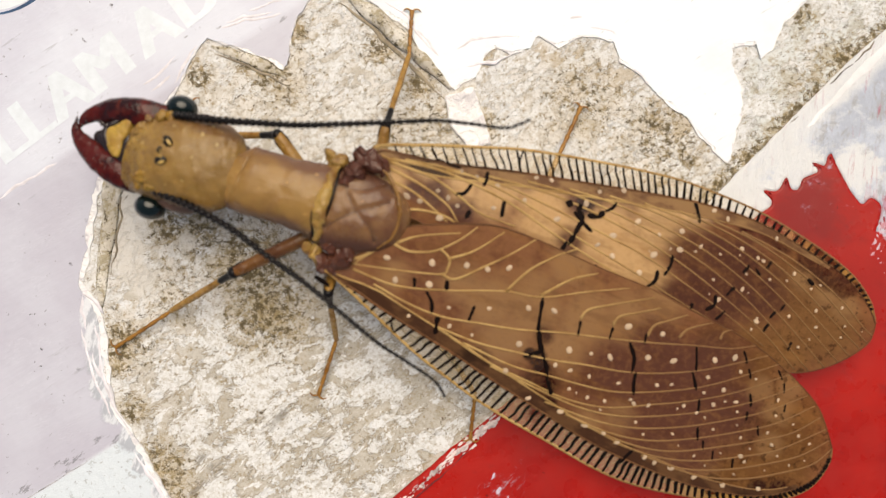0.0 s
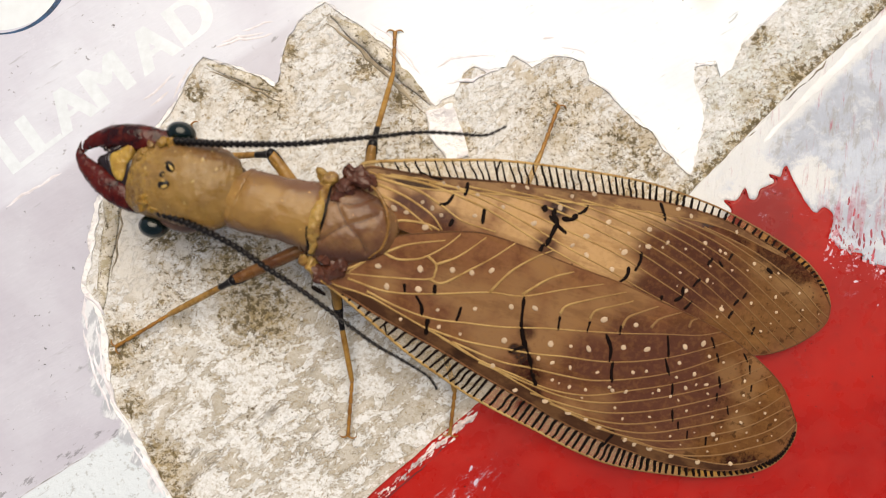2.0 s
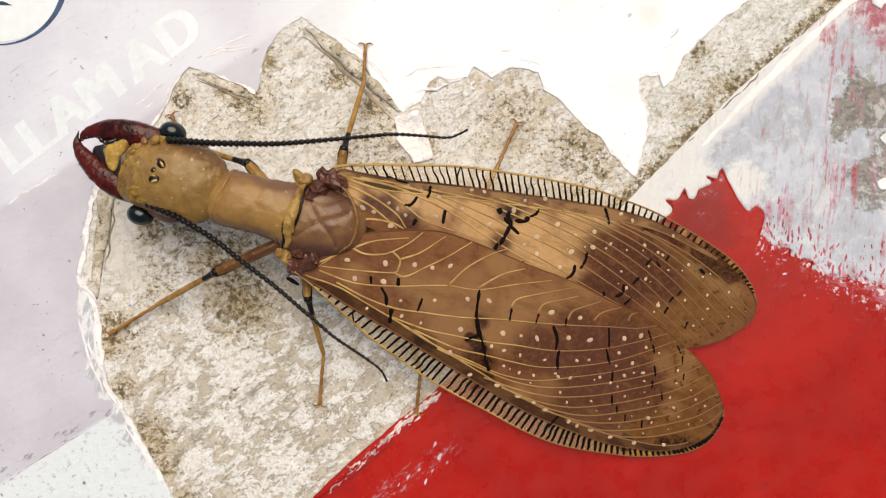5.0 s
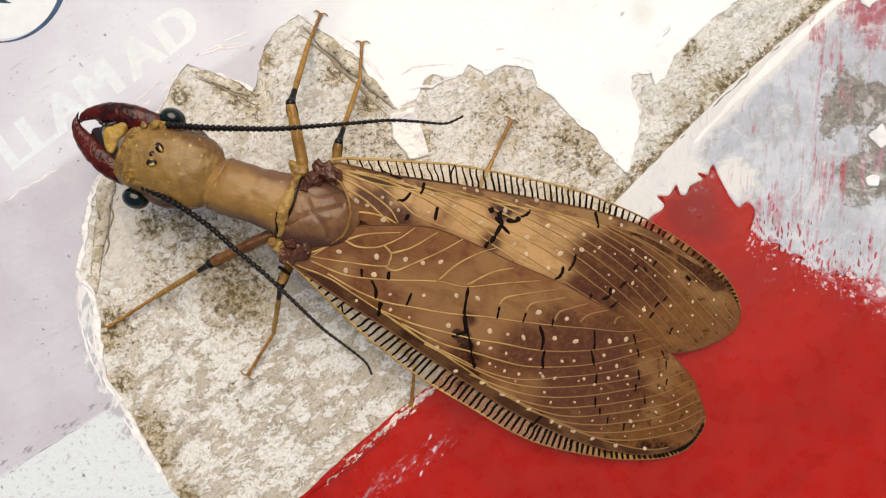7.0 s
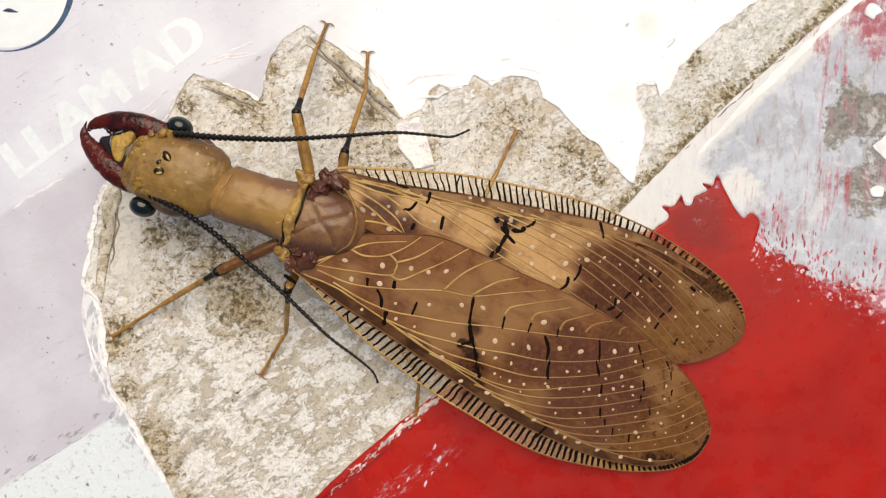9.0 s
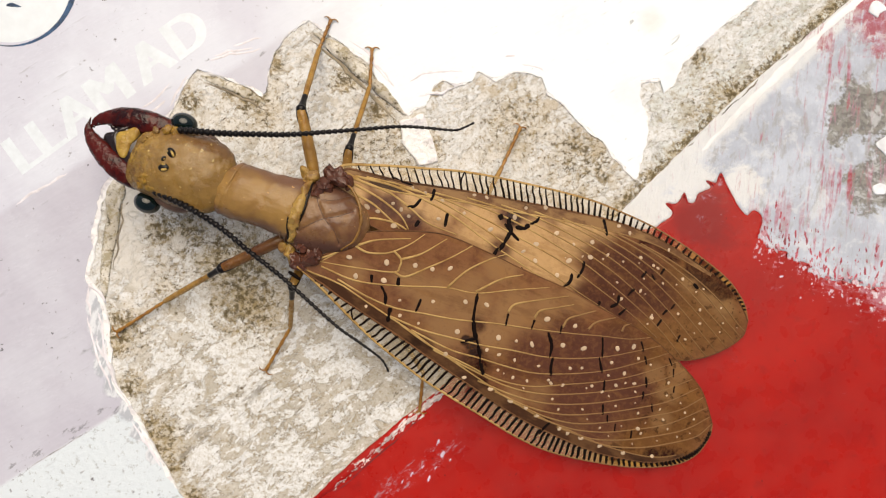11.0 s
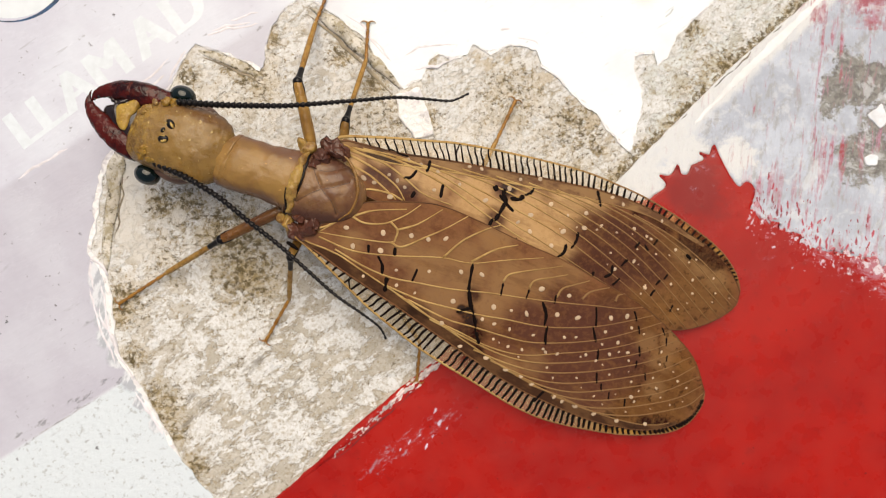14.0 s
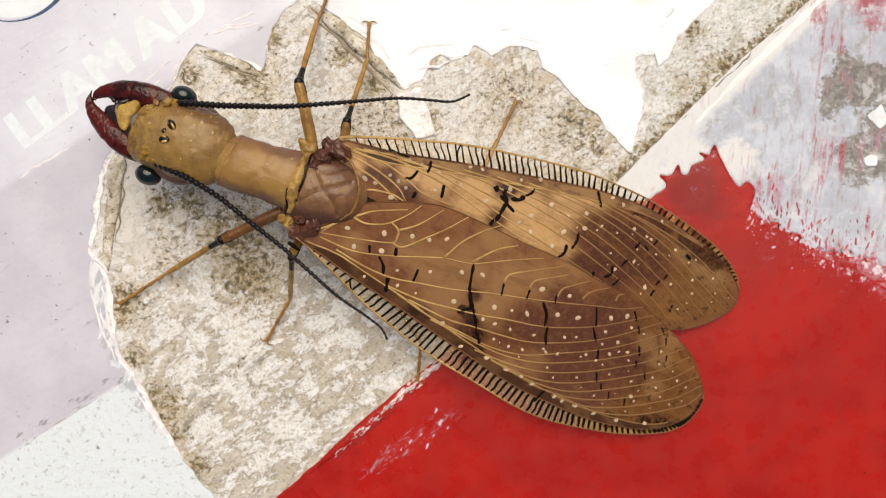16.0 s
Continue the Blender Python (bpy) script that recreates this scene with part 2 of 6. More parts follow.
def printed_film():
    """Glossy printed film: lavender ground, a paler band with the words, a white corner below the seam."""
    n = Nodes("printed_film", 0.38, spec=0.35)
    big, spots = n.noise(60, 4), n.noise(900, 3, 0.6)
    lavender = n.mix(n.ramp(big, 0.4, 0.62), (0.477, 0.475, 0.552), (0.53, 0.541, 0.617))
    band = n.mix(n.ramp(big, 0.4, 0.62), (0.563, 0.579, 0.666), (0.632, 0.668, 0.75))
    c = n.mix(n.ramp(n.line((-64.8, 5.0), (-38.4, 21.6)), -0.0006, 0.0008), lavender, band)
    edge = n.math("ADD", n.line((-50.0, 29.4), (-6.9, 41.9)), n.math("MULTIPLY", n.math("SUBTRACT", n.noise(90, 4), 0.5), 0.02))
    # film whitens to the right: blown-out glare put into its colour
    far = n.ramp(n.axis("X"), -0.030, -0.008)
    c = n.mix(far, c, n.mix(n.ramp(n.noise(70, 4), 0.5, 0.7, 0, 0.4), (0.734, 0.809, 0.849), (0.615, 0.584, 0.662)))
    below = n.math("MULTIPLY", n.ramp(n.line((-64.8, -34.8), (-47.7, -24.0)), 0.0004, -0.0004), n.ramp(n.axis("X"), -0.018, -0.022))
    corner = n.mix(n.ramp(n.noise(1100, 6, 0.75), 0.57, 0.63, 0, 0.7), (0.63, 0.70, 0.75), (0.36, 0.39, 0.40))
    c = n.mix(below, c, corner)
    c = n.mix(n.math("MULTIPLY", n.near((29.9, 33.3), 3.0, 0.9), 0.35), c, (0.50, 0.49, 0.42))
    scratch = n.noise(500, 4, 0.6, n.turned(33, (0.25, 1.8, 1)))
    c = n.mix(n.ramp(scratch, 0.65, 0.72, 0, 0.45), c, (0.307, 0.32, 0.355))
    c = n.mix(n.math("MULTIPLY", n.ramp(spots, 0.655, 0.71), n.math("MULTIPLY", n.ramp(n.noise(170, 3), 0.44, 0.60), n.ramp(n.axis("X"), -0.015, -0.035))), c, (0.111, 0.113, 0.128))
    seam = n.math("MULTIPLY", n.ramp(n.math("ABSOLUTE", n.line((-64.8, -33.8), (-47.7, -23.0))), 0.0026, 0.0004), n.ramp(n.axis("X"), -0.046, -0.050))
    dashes = n.noise(620, 5, 0.7, n.turned(40, (0.45, 1.3, 1)))
    c = n.mix(n.ramp(n.math("ADD", dashes, n.math("MULTIPLY", seam, 0.09)), 0.66, 0.71, 0, 0.6), c, (0.13, 0.13, 0.14))
    shred = n.math("SUBTRACT", n.noise(300, 8, 0.72), 0.5)
    lip = n.most(*[n.near(p, r, 0.25, n.math("MULTIPLY", shred, 1.5)) for p, r in (((-51.3, -4.5), 1.8), ((-50.6, -7.0), 2.0), ((-51.0, -9.0), 1.9), ((-50.5, -11.8), 2.2), ((-50.3, -14.6), 2.1), ((-49.6, -17.2), 2.2), ((-48.2, -20.3), 2.2), ((-46.4, -23.8), 2.0), ((-44.8, -27.0), 1.6), ((-42.8, -30.6), 1.5))])
    folds = n.noise(420, 7, 0.7, n.turned(70, (0.5, 1.6, 1)), 0.3)
    c = n.mix(lip, c, n.mix(n.ramp(folds, 0.47, 0.57), (0.69, 0.72, 0.76), (0.42, 0.45, 0.50)))
    peeled = n.math("MULTIPLY", n.ramp(n.noise(170, 9, 0.70, n.turned(20, (0.7, 1.2, 1))), 0.545, 0.552), n.ramp(n.axis("X"), -0.030, -0.038))
    lumps = n.math("ADD", n.math("ADD", n.math("MULTIPLY", peeled, 0.8), n.math("MULTIPLY", lip, n.math("MULTIPLY", folds, 3.0))), n.math("MULTIPLY", below, n.noise(1000, 5, 0.7)))
    n.bump(n.math("ADD", n.math("ADD", n.noise(260, 4), scratch), n.math("MULTIPLY", lumps, 2.0)), 0.25, 0.0004)
    return n.colour(c)


def red_coat():
    """Hand-brushed red paint with scuffs, pale wear and dust."""
    n = Nodes("red_paint", 0.3, spec=0.26)
    big = n.noise(70, 4)
    c = n.mix(n.ramp(big, 0.35, 0.65), (0.385, 0.0098, 0.0053), (0.315, 0.0083, 0.0058))
    c = n.mix(n.ramp(n.noise(420, 5, 0.65), 0.55, 0.8, 0, 0.5), c, (0.172, 0.00573, 0.00573))
    away = n.line((-16.7, -41.3), (3.2, -27.6))
    scuff = n.math("MULTIPLY", n.ramp(n.math("ABSOLUTE", away), 0.0035, 0.0005), n.near((-3.5, -34.8), 13, 0.5))
    scrape = n.noise(1000, 8, 0.82, n.turned(42, (0.5, 1.2, 1)), 0.3)
    c = n.mix(n.ramp(n.math("ADD", scrape, n.math("MULTIPLY", scuff, 0.16)), 0.67, 0.75, 0, 0.8), c, (0.361, 0.246, 0.295))
    wob = n.math("MULTIPLY", n.math("SUBTRACT", n.noise(250, 6, 0.7), 0.5), 1.4)
    tip = n.near((37.4, 4.6), 7, 0.6, wob)
    c = n.mix(n.math("MULTIPLY", tip, 0.7), c, (0.187, 0.0126, 0.0126))
    # lavender flecks on the tip: scuffs, with gloss highlights painted in
    c = n.mix(n.math("MULTIPLY", n.most(n.near((37.4, 4.4), 1.0, 0.8, wob), n.near((38.5, 7.7), 1.6, 0.8, wob), n.near((39.7, 9.5), 1.2, 0.8, wob)), n.ramp(n.noise(900, 6, 0.8), 0.54, 0.60)), c, (0.396, 0.273, 0.347))
    rim = n.math("MULTIPLY", n.ramp(n.line((45.3, 5.4), (65.0, -7.0)), -0.0085, 0.001), n.ramp(n.axis("X"), 0.042, 0.060, 0.25, 1))
    smear = n.noise(430, 8, 0.8, n.turned(-10, (0.6, 1.2, 1)), 0.3)
    c = n.mix(n.ramp(n.math("ADD", smear, n.math("MULTIPLY", rim, 0.21)), 0.63, 0.74, 0, 0.75), c, (0.44, 0.21, 0.263))
    c = n.mix(n.ramp(n.math("ADD", n.noise(700, 6, 0.8), n.math("MULTIPLY", rim, 0.20)), 0.69, 0.75), c, (0.638, 0.567, 0.609))
    c = n.mix(n.ramp(n.noise(1300, 2), 0.73, 0.77), c, (0.0429, 0.00655, 0.00655))
    n.set("Roughness", n.ramp(n.noise(300, 4), 0.35, 0.7, 0.24, 0.48))
    n.bump(n.math("ADD", n.noise(240, 5), n.math("MULTIPLY", scrape, 0.6)), 0.3, 0.0003)
    return n.colour(c)


def scraped_coat():
    """Scraped blue-white primer with red streaks left in the scratches and olive-grey bare spots."""
    n = Nodes("scraped_primer", 0.5, spec=0.4)
    wild = n.noise(140, 7, 0.7, None, 0.5)
    c = n.mix(n.ramp(wild, 0.40, 0.60), (0.575, 0.63, 0.72), (0.46, 0.505, 0.585))
    c = n.mix(n.ramp(n.noise(420, 7, 0.75, n.turned(80, (0.6, 1.2, 1)), 0.3), 0.50, 0.62, 0, 0.7), c, (0.37, 0.37, 0.375))
    wob = n.math("MULTIPLY", n.math("SUBTRACT", n.noise(260, 9, 0.8), 0.5), 3.2)
    bare = n.most(n.near((61.9, 20.3), 5.0, 0.25, wob), n.near((58.2, 18.3), 3.5, 0.25, wob), n.near((63.2, 9.5), 4.5, 0.25, wob), n.near((65.7, 15.4), 3.5, 0.25, wob))
    grit = n.mix(n.ramp(n.noise(700, 6, 0.7), 0.42, 0.58), (0.27, 0.26, 0.225), (0.14, 0.13, 0.11))
    c = n.mix(n.math("MULTIPLY", bare, 0.9), c, grit)
    away = n.line((28.7, 8.5), (59.5, 36.9))
    cream = n.most(n.near((42.9, 9.0), 4.0, 0.5, wob), n.near((35.8, 9.4), 6, 0.7, wob), n.near((31.2, 6.2), 6, 0.7, wob), n.ramp(n.math("ADD", away, n.math("MULTIPLY", wob, 0.001)), -0.0032, -0.0018))
    c = n.mix(n.math("MULTIPLY", cream, 0.9), c, (0.77, 0.785, 0.785))
    streak = n.noise(640, 6, 0.72, n.turned(84, (0.2, 1.6, 1)), 0.3)
    edge = n.ramp(n.line((45.3, 5.4), (65.0, -6.2)), 0.008, -0.001, 0, 0.75)
    zone = n.most(n.math("MULTIPLY", n.near((64.0, 33.6), 8, 0.8, wob), 2.1), n.math("MULTIPLY", n.near((55.3, 30.7), 4.5, 0.8, wob), 1.5), n.near((57.8, 26.1), 3.5, 0.8), n.math("MULTIPLY", edge, n.ramp(n.axis("X"), 0.040, 0.046)), n.math("MULTIPLY", n.near((51.1, 5.8), 7, 0.9), 1.0), n.near((57.8, 9.5), 9, 0.9), n.near((45.8, 16.2), 2.5, 0.9))
    far_side = n.ramp(n.line((44.5, 5.0), (52.5, 28.5)), 0.0005, -0.004, 0, 0.5)
    red = n.ramp(n.math("ADD", streak, n.math("MULTIPLY", n.most(zone, far_side), 0.11)), 0.58, 0.69)
    tone = n.mix(n.ramp(n.math("ADD", n.noise(700, 6, 0.75), n.math("MULTIPLY", zone, -0.06)), 0.36, 0.54), (0.40, 0.035, 0.06), (0.50, 0.27, 0.36))
    c = n.mix(n.math("MULTIPLY", red, n.ramp(n.noise(150, 5, 0.7), 0.40, 0.58, 0.35, 0.85)), c, tone)
    grain = n.noise(1000, 7, 0.78)
    c = n.mix(n.ramp(grain, 0.58, 0.66, 0, 0.3), c, (0.40, 0.39, 0.40))
    c = n.mix(n.ramp(grain, 0.44, 0.34, 0, 0.35), c, (0.80, 0.82, 0.83))
    c = n.mix(n.ramp(n.noise(230, 8, 0.72, None, 0.6), 0.54, 0.62, 0, 0.55), c, (0.70, 0.73, 0.76))
    n.bump(n.math("ADD", n.math("ADD", n.math("MULTIPLY", streak, 1.6), wild), n.math("MULTIPLY", grain, 0.5)), 0.6, 0.0006)
    return n.colour(c)


def plain(name, colour, rough=0.5, metal=0.0, vary=0.15, scale=600, bump=0.2, spec=0.5):
    n = Nodes(name, rough, metal, spec)
    dark = tuple(v * (1 - vary) for v in colour)
    light = tuple(min(1.0, v * (1 + vary)) for v in colour)
    a = n.noise(scale, 5, 0.6)
    b = n.noise(scale * 0.13, 3)
    c = n.mix(n.ramp(n.math("ADD", n.math("MULTIPLY", a, 0.5), n.math("MULTIPLY", b, 0.5)), 0.35, 0.65), dark, light)
    n.bump(a, bump, 0.0001)
    return n.colour(c)


def membrane(name, clear, tint=None, zones=(), shades=()):
    """Wing skin, slightly see-through, with clouds of pale, ochre and dark pigment."""
    n = Nodes(name, 0.42, spec=0.035)
    if tint:
        s = n.axis("X", n.turned(-20.4))
        c = n.mix(n.noise(900, 3), tint, tuple(v * 0.85 for v in tint))
        c = n.mix(n.ramp(s, 0.040, 0.053), c, (0.357, 0.1978, 0.05299))
        shade = []
        for p, r in zip([(30.8, 2.5), (32.2, 1.4), (38.6, -3.1), (36.9, -1.6), (34.8, -0.1), (42.0, -6.1), (11.5, 7.4), (24.3, -29.8), (29.7, -30.9), (31.8, -30.8), (35.2, -29.9), (37.8, -28.2), (3.4, -20.0)], (2.0, 2.2, 2.6, 2.0, 1.6, 2.2, 1.3, 1.6, 2.2, 2.2, 1.8, 1.8, 1.6)):
            shade.append(n.near((p[0] - ORIGIN.x, p[1] - ORIGIN.y), r, 0.8))
        c = n.mix(n.math("MULTIPLY", n.most(*shade), n.ramp(n.noise(700, 4), 0.3, 0.55, 0.3, 0.95)), c, (0.02927, 0.01095, 0.004074))
        clear = n.ramp(s, 0.042, 0.055, clear, 0.88)
    else:
        wob = n.math("SUBTRACT", n.noise(260, 5, 0.65, n.turned(-24, (0.5, 1.2, 1))), 0.5)
        s = n.axis("X", n.turned(-20.4))
        c = n.mix(n.ramp(n.noise(300, 5, 0.6), 0.4, 0.62), (0.1887, 0.0817, 0.03772), (0.1306, 0.0513, 0.02576))
        for spots, shade, most in zip(zones, shades, (0.95, 0.9, 0.9, 0.85, 0.9, 0.95)):
            soft = 0.45 if shade[0] < 0.03 else 0.7
            mask = n.most(*[n.near((x - ORIGIN.x, y - ORIGIN.y), 1.15 * r, soft, wob) for x, y, r in spots])
            c = n.mix(n.math("MULTIPLY", mask, most), c, shade)
        run = n.turned(-20.4, (0.16, 1.0, 1))
        c = n.mix(n.ramp(n.noise(620, 6, 0.7, run), 0.49, 0.64, 0, 0.3), c, (0.07109, 0.02456, 0.008148))
        c = n.mix(n.ramp(n.noise(420, 5, 0.6, n.turned(-27, (0.14, 1.2, 1))), 0.52, 0.68, 0, 0.25), c, (0.306, 0.1472, 0.04504))
        c = n.mix(n.ramp(n.noise(1500, 5, 0.7), 0.48, 0.60, 0, 0.2), c, (0.2754, 0.1379, 0.04968))
        c = n.mix(n.ramp(n.noise(1100, 4, 0.7), 0.56, 0.66, 0, 0.15), c, (0.051, 0.01839, 0.007949))
        c = n.mix(n.math("MULTIPLY", n.ramp(n.noise(900, 5, 0.7), 0.56, 0.62), n.ramp(s, 0.046, 0.056, 0, 0.7)), c, (0.02927, 0.01031, 0.004074))
    n.set("Alpha", clear)
    n.bump(n.noise(700, 4), 0.25, 0.0002)
    return n.colour(c)


def cuticle(name, colour, dark, rough=0.35, scale=260, flank=None):
    """Waxy body skin, blotched and finely wrinkled; flank (shift, from, to, side colour, middle colour) darkens it away from the body's axis."""
    n = Nodes(name, rough, spec=0.33)
    c = n.mix(n.ramp(n.noise(scale, 5, 0.6), 0.38, 0.68), colour, dark)
    grain = n.noise(scale * 0.8, 5, 0.6, n.turned(-18, (0.22, 2.2, 1)))
    c = n.mix(n.ramp(grain, 0.54, 0.72, 0, 0.45), c, tuple(v * 0.7 for v in dark))
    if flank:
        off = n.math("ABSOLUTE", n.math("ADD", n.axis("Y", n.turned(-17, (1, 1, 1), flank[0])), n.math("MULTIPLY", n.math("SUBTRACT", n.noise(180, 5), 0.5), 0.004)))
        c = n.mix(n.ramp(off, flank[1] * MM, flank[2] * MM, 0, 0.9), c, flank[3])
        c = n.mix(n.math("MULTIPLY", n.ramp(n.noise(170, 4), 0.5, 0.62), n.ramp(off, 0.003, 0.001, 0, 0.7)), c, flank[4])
    c = n.mix(n.ramp(n.noise(scale * 6, 2), 0.70, 0.74, 0, 0.8), c, tuple(min(1, v * 2.2) for v in colour))
    n.set("Roughness", n.ramp(n.noise(scale * 1.5, 4), 0.3, 0.7, rough - 0.1, rough + 0.12))
    n.set("Subsurface Weight", 0.08)
    n.set("Subsurface Radius", (0.001, 0.0005, 0.0002))
    n.bump(n.math("ADD", n.math("ADD", n.math("MULTIPLY", n.noise(scale * 4, 3), 0.4), n.math("MULTIPLY", grain, 0.5)), n.noise(scale, 3)), 0.5, 0.0004)
    return n.colour(c)


def head_skin():
    n = Nodes("head_cuticle", 0.35, spec=0.35)
    c = n.mix(n.ramp(n.noise(200, 5, 0.6), 0.38, 0.66), (0.24, 0.1384, 0.03744), (0.165, 0.08907, 0.02592))
    off = n.math("ABSOLUTE", n.math("ADD", n.axis("Y", n.turned(-17)), n.math("MULTIPLY", n.math("SUBTRACT", n.noise(180, 5), 0.5), 0.004)))
    c = n.mix(n.ramp(off, 0.0032, 0.0048, 0, 0.8), c, (0.14, 0.07165, 0.03312))
    front = n.near((-12.5, 4.5), 8, 0.8)
    grain = n.noise(600, 6, 0.7)
    c = n.mix(n.math("MULTIPLY", front, n.ramp(grain, 0.42, 0.58)), c, (0.34, 0.2033, 0.04464))
    c = n.mix(n.math("MULTIPLY", front, n.ramp(n.noise(900, 5, 0.7), 0.55, 0.62)), c, (0.103, 0.04511, 0.01246))
    c = n.mix(n.ramp(n.noise(1500, 2), 0.685, 0.715, 0, 0.75), c, (0.542, 0.4066, 0.1742))
    streaks = n.noise(220, 4, 0.6, n.turned(-18, (0.3, 2.0, 1)))
    c = n.mix(n.ramp(streaks, 0.54, 0.70, 0, 0.5), c, (0.285, 0.1666, 0.0432))
    n.set("Roughness", n.ramp(n.noise(900, 4), 0.35, 0.65, 0.22, 0.45))
    n.set("Subsurface Weight", 0.08)
    n.set("Subsurface Radius", (0.000935, 0.0004511, 0.0001246))
    pits = n.ramp(n.cells(900, n.turned(-17, (0.6, 1.2, 1))), 0.12, 0.30)
    c = n.mix(n.ramp(pits, 1, 0, 0, 0.14), c, (0.099, 0.0457, 0.01872))
    n.bump(n.math("ADD", n.math("MULTIPLY", n.math("MULTIPLY", grain, front), 3.0), n.math("ADD", n.math("MULTIPLY", pits, 0.08), n.math("ADD", n.math("MULTIPLY", n.noise(900, 4), 0.4), n.noise(260, 4)))), 0.45, 0.0005)
    return n.colour(c)


def jaw_skin():
    """Polished maroon horn, pitted and wavy."""
    n = Nodes("maroon_mandible", 0.07, spec=0.3)
    c = n.mix(n.ramp(n.noise(380, 5, 0.65), 0.40, 0.62), (0.075, 0.0065, 0.0035), (0.018, 0.0022, 0.0016))
    c = n.mix(n.ramp(n.noise(900, 4), 0.56, 0.68, 0, 0.6), c, (0.10, 0.016, 0.008))
    n.bump(n.math("ADD", n.noise(420, 5, 0.6), n.math("MULTIPLY", n.noise(1300, 4), 0.3)), 0.6, 0.0006)
    return n.colour(c)


def torn_ply():
    """Crumpled white paper with greyish folds."""
    n = Nodes("white_paper_ply", 0.4)
    folds = n.noise(330, 6, 0.65, None, 0.6)
    c = n.mix(n.ramp(folds, 0.50, 0.60, 0, 0.75), (0.87, 0.87, 0.87), (0.62, 0.60, 0.63))
    c = n.mix(n.ramp(n.noise(1300, 5, 0.75), 0.60, 0.66, 0, 0.7), c, (0.42, 0.39, 0.36))
    n.bump(n.math("ADD", folds, n.noise(1200, 4)), 0.8, 0.0006)
    return n.colour(c)



def fleck_paint():
    """Chips that range from white to pink."""
    n = Nodes("pale_fleck", 0.35)
    tone = n.node("ShaderNodeNewGeometry").outputs["Random Per Island"]
    return n.colour(n.mix(n.ramp(tone, 0.25, 0.95), (0.60, 0.52, 0.60), (0.44, 0.11, 0.14)))


FLECK = fleck_paint()
REDFLECK = plain("crimson_fleck", (0.36, 0.05, 0.075), 0.4, vary=0.5, scale=400)
LETTERINK = plain("letter_ink", (0.665, 0.73, 0.785), 0.35, vary=0.06, scale=900)
HEADSKIN = head_skin()
CHEEK = plain("purple_brown_cheek", (0.105, 0.055, 0.036), 0.35, vary=0.3, scale=500)
DIRTY = dirty_base()
FILM = printed_film()
SPECKLED = speckled_paper()
PLY = torn_ply()
RED = red_coat()
PRIMER = scraped_coat()
INK = plain("blue_ink", (0.010, 0.05, 0.12), 0.35, vary=0.6, scale=3000)
WHITEINK = plain("white_ink", (0.70, 0.76, 0.80), 0.35, vary=0.04)
CREASE = plain("lavender_crease", (0.70, 0.68, 0.72), 0.35, vary=0.2, scale=700, bump=0.6)
SEAMGREY = plain("grey_seam", (0.34, 0.34, 0.36), 0.6, vary=0.6, scale=900)
LILAC = plain("lilac_scrape", (0.56, 0.47, 0.57), 0.4, vary=0.3, scale=1200)
DARKRED = plain("dark_red_shade", (0.16, 0.008, 0.008), 0.4, vary=0.4, scale=300)
WORNPINK = plain("worn_pink_paint", (0.63, 0.54, 0.52), 0.45, vary=0.45, scale=1500, bump=0.6)
WHITELIP = plain("white_paint", (0.76, 0.765, 0.77), 0.4, vary=0.12, scale=300, bump=0.4)
CHIP = plain("chip_paint", (0.66, 0.69, 0.73), 0.45, vary=0.25, scale=400, bump=0.8)
JOINTBROWN = plain("joint_brown", (0.15, 0.12, 0.085), 0.8, vary=0.6, scale=260, bump=0.8)
STRIPSHADE = plain("brown_shade", (0.255, 0.212, 0.149), 0.8, vary=0.4, scale=900, bump=0.5)
TAN = cuticle("tan_cuticle", (0.234, 0.1171, 0.02808), (0.154, 0.07097, 0.01944), 0.28)
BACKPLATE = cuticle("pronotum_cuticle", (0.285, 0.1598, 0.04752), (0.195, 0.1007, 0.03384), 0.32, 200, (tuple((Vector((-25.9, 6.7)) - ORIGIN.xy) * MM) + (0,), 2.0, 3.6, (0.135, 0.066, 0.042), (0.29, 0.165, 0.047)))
# flank colour holds the thorax's shaded sides as well as darker pigment
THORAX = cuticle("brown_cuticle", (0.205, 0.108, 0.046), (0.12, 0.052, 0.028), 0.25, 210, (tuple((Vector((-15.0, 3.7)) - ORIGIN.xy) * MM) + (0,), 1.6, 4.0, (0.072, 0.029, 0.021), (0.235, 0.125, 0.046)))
SEAM = plain("brown_seam", (0.075, 0.034, 0.018), 0.4, vary=0.3)
DARKTAN = plain("dark_seam", (0.119, 0.0595, 0.0298), 0.4)
HINGE = cuticle("red_brown_hinge", (0.095, 0.034, 0.020), (0.036, 0.012, 0.008), 0.22)
MAROON = jaw_skin()
DARKMOUTH = plain("black_mouthparts", (0.0136, 0.0068, 0.00595), 0.15)
PALEYELLOW = cuticle("pale_yellow_cuticle", (0.357, 0.2227, 0.0612), (0.187, 0.09053, 0.02448), 0.28, 600)
YELLOW = cuticle("yellow_cuticle", (0.289, 0.1646, 0.0275), (0.17, 0.0823, 0.01534), 0.28, 500)
LIPYELLOW = cuticle("yellow_lip", (0.42, 0.27, 0.055), (0.30, 0.17, 0.035), 0.26, 500)
OCHRE = plain("yellow_lens", (0.468, 0.306, 0.085), 0.1)
BLACK = plain("black_cuticle", (0.006, 0.0045, 0.0045), 0.3, spec=0.22)
EYE = plain("green_black_eye", (0.00255, 0.00765, 0.0068), 0.04, vary=0.3, bump=0.02)
BROWNLEG = cuticle("brown_thigh", (0.18, 0.078, 0.020), (0.10, 0.036, 0.012), 0.28, 300)
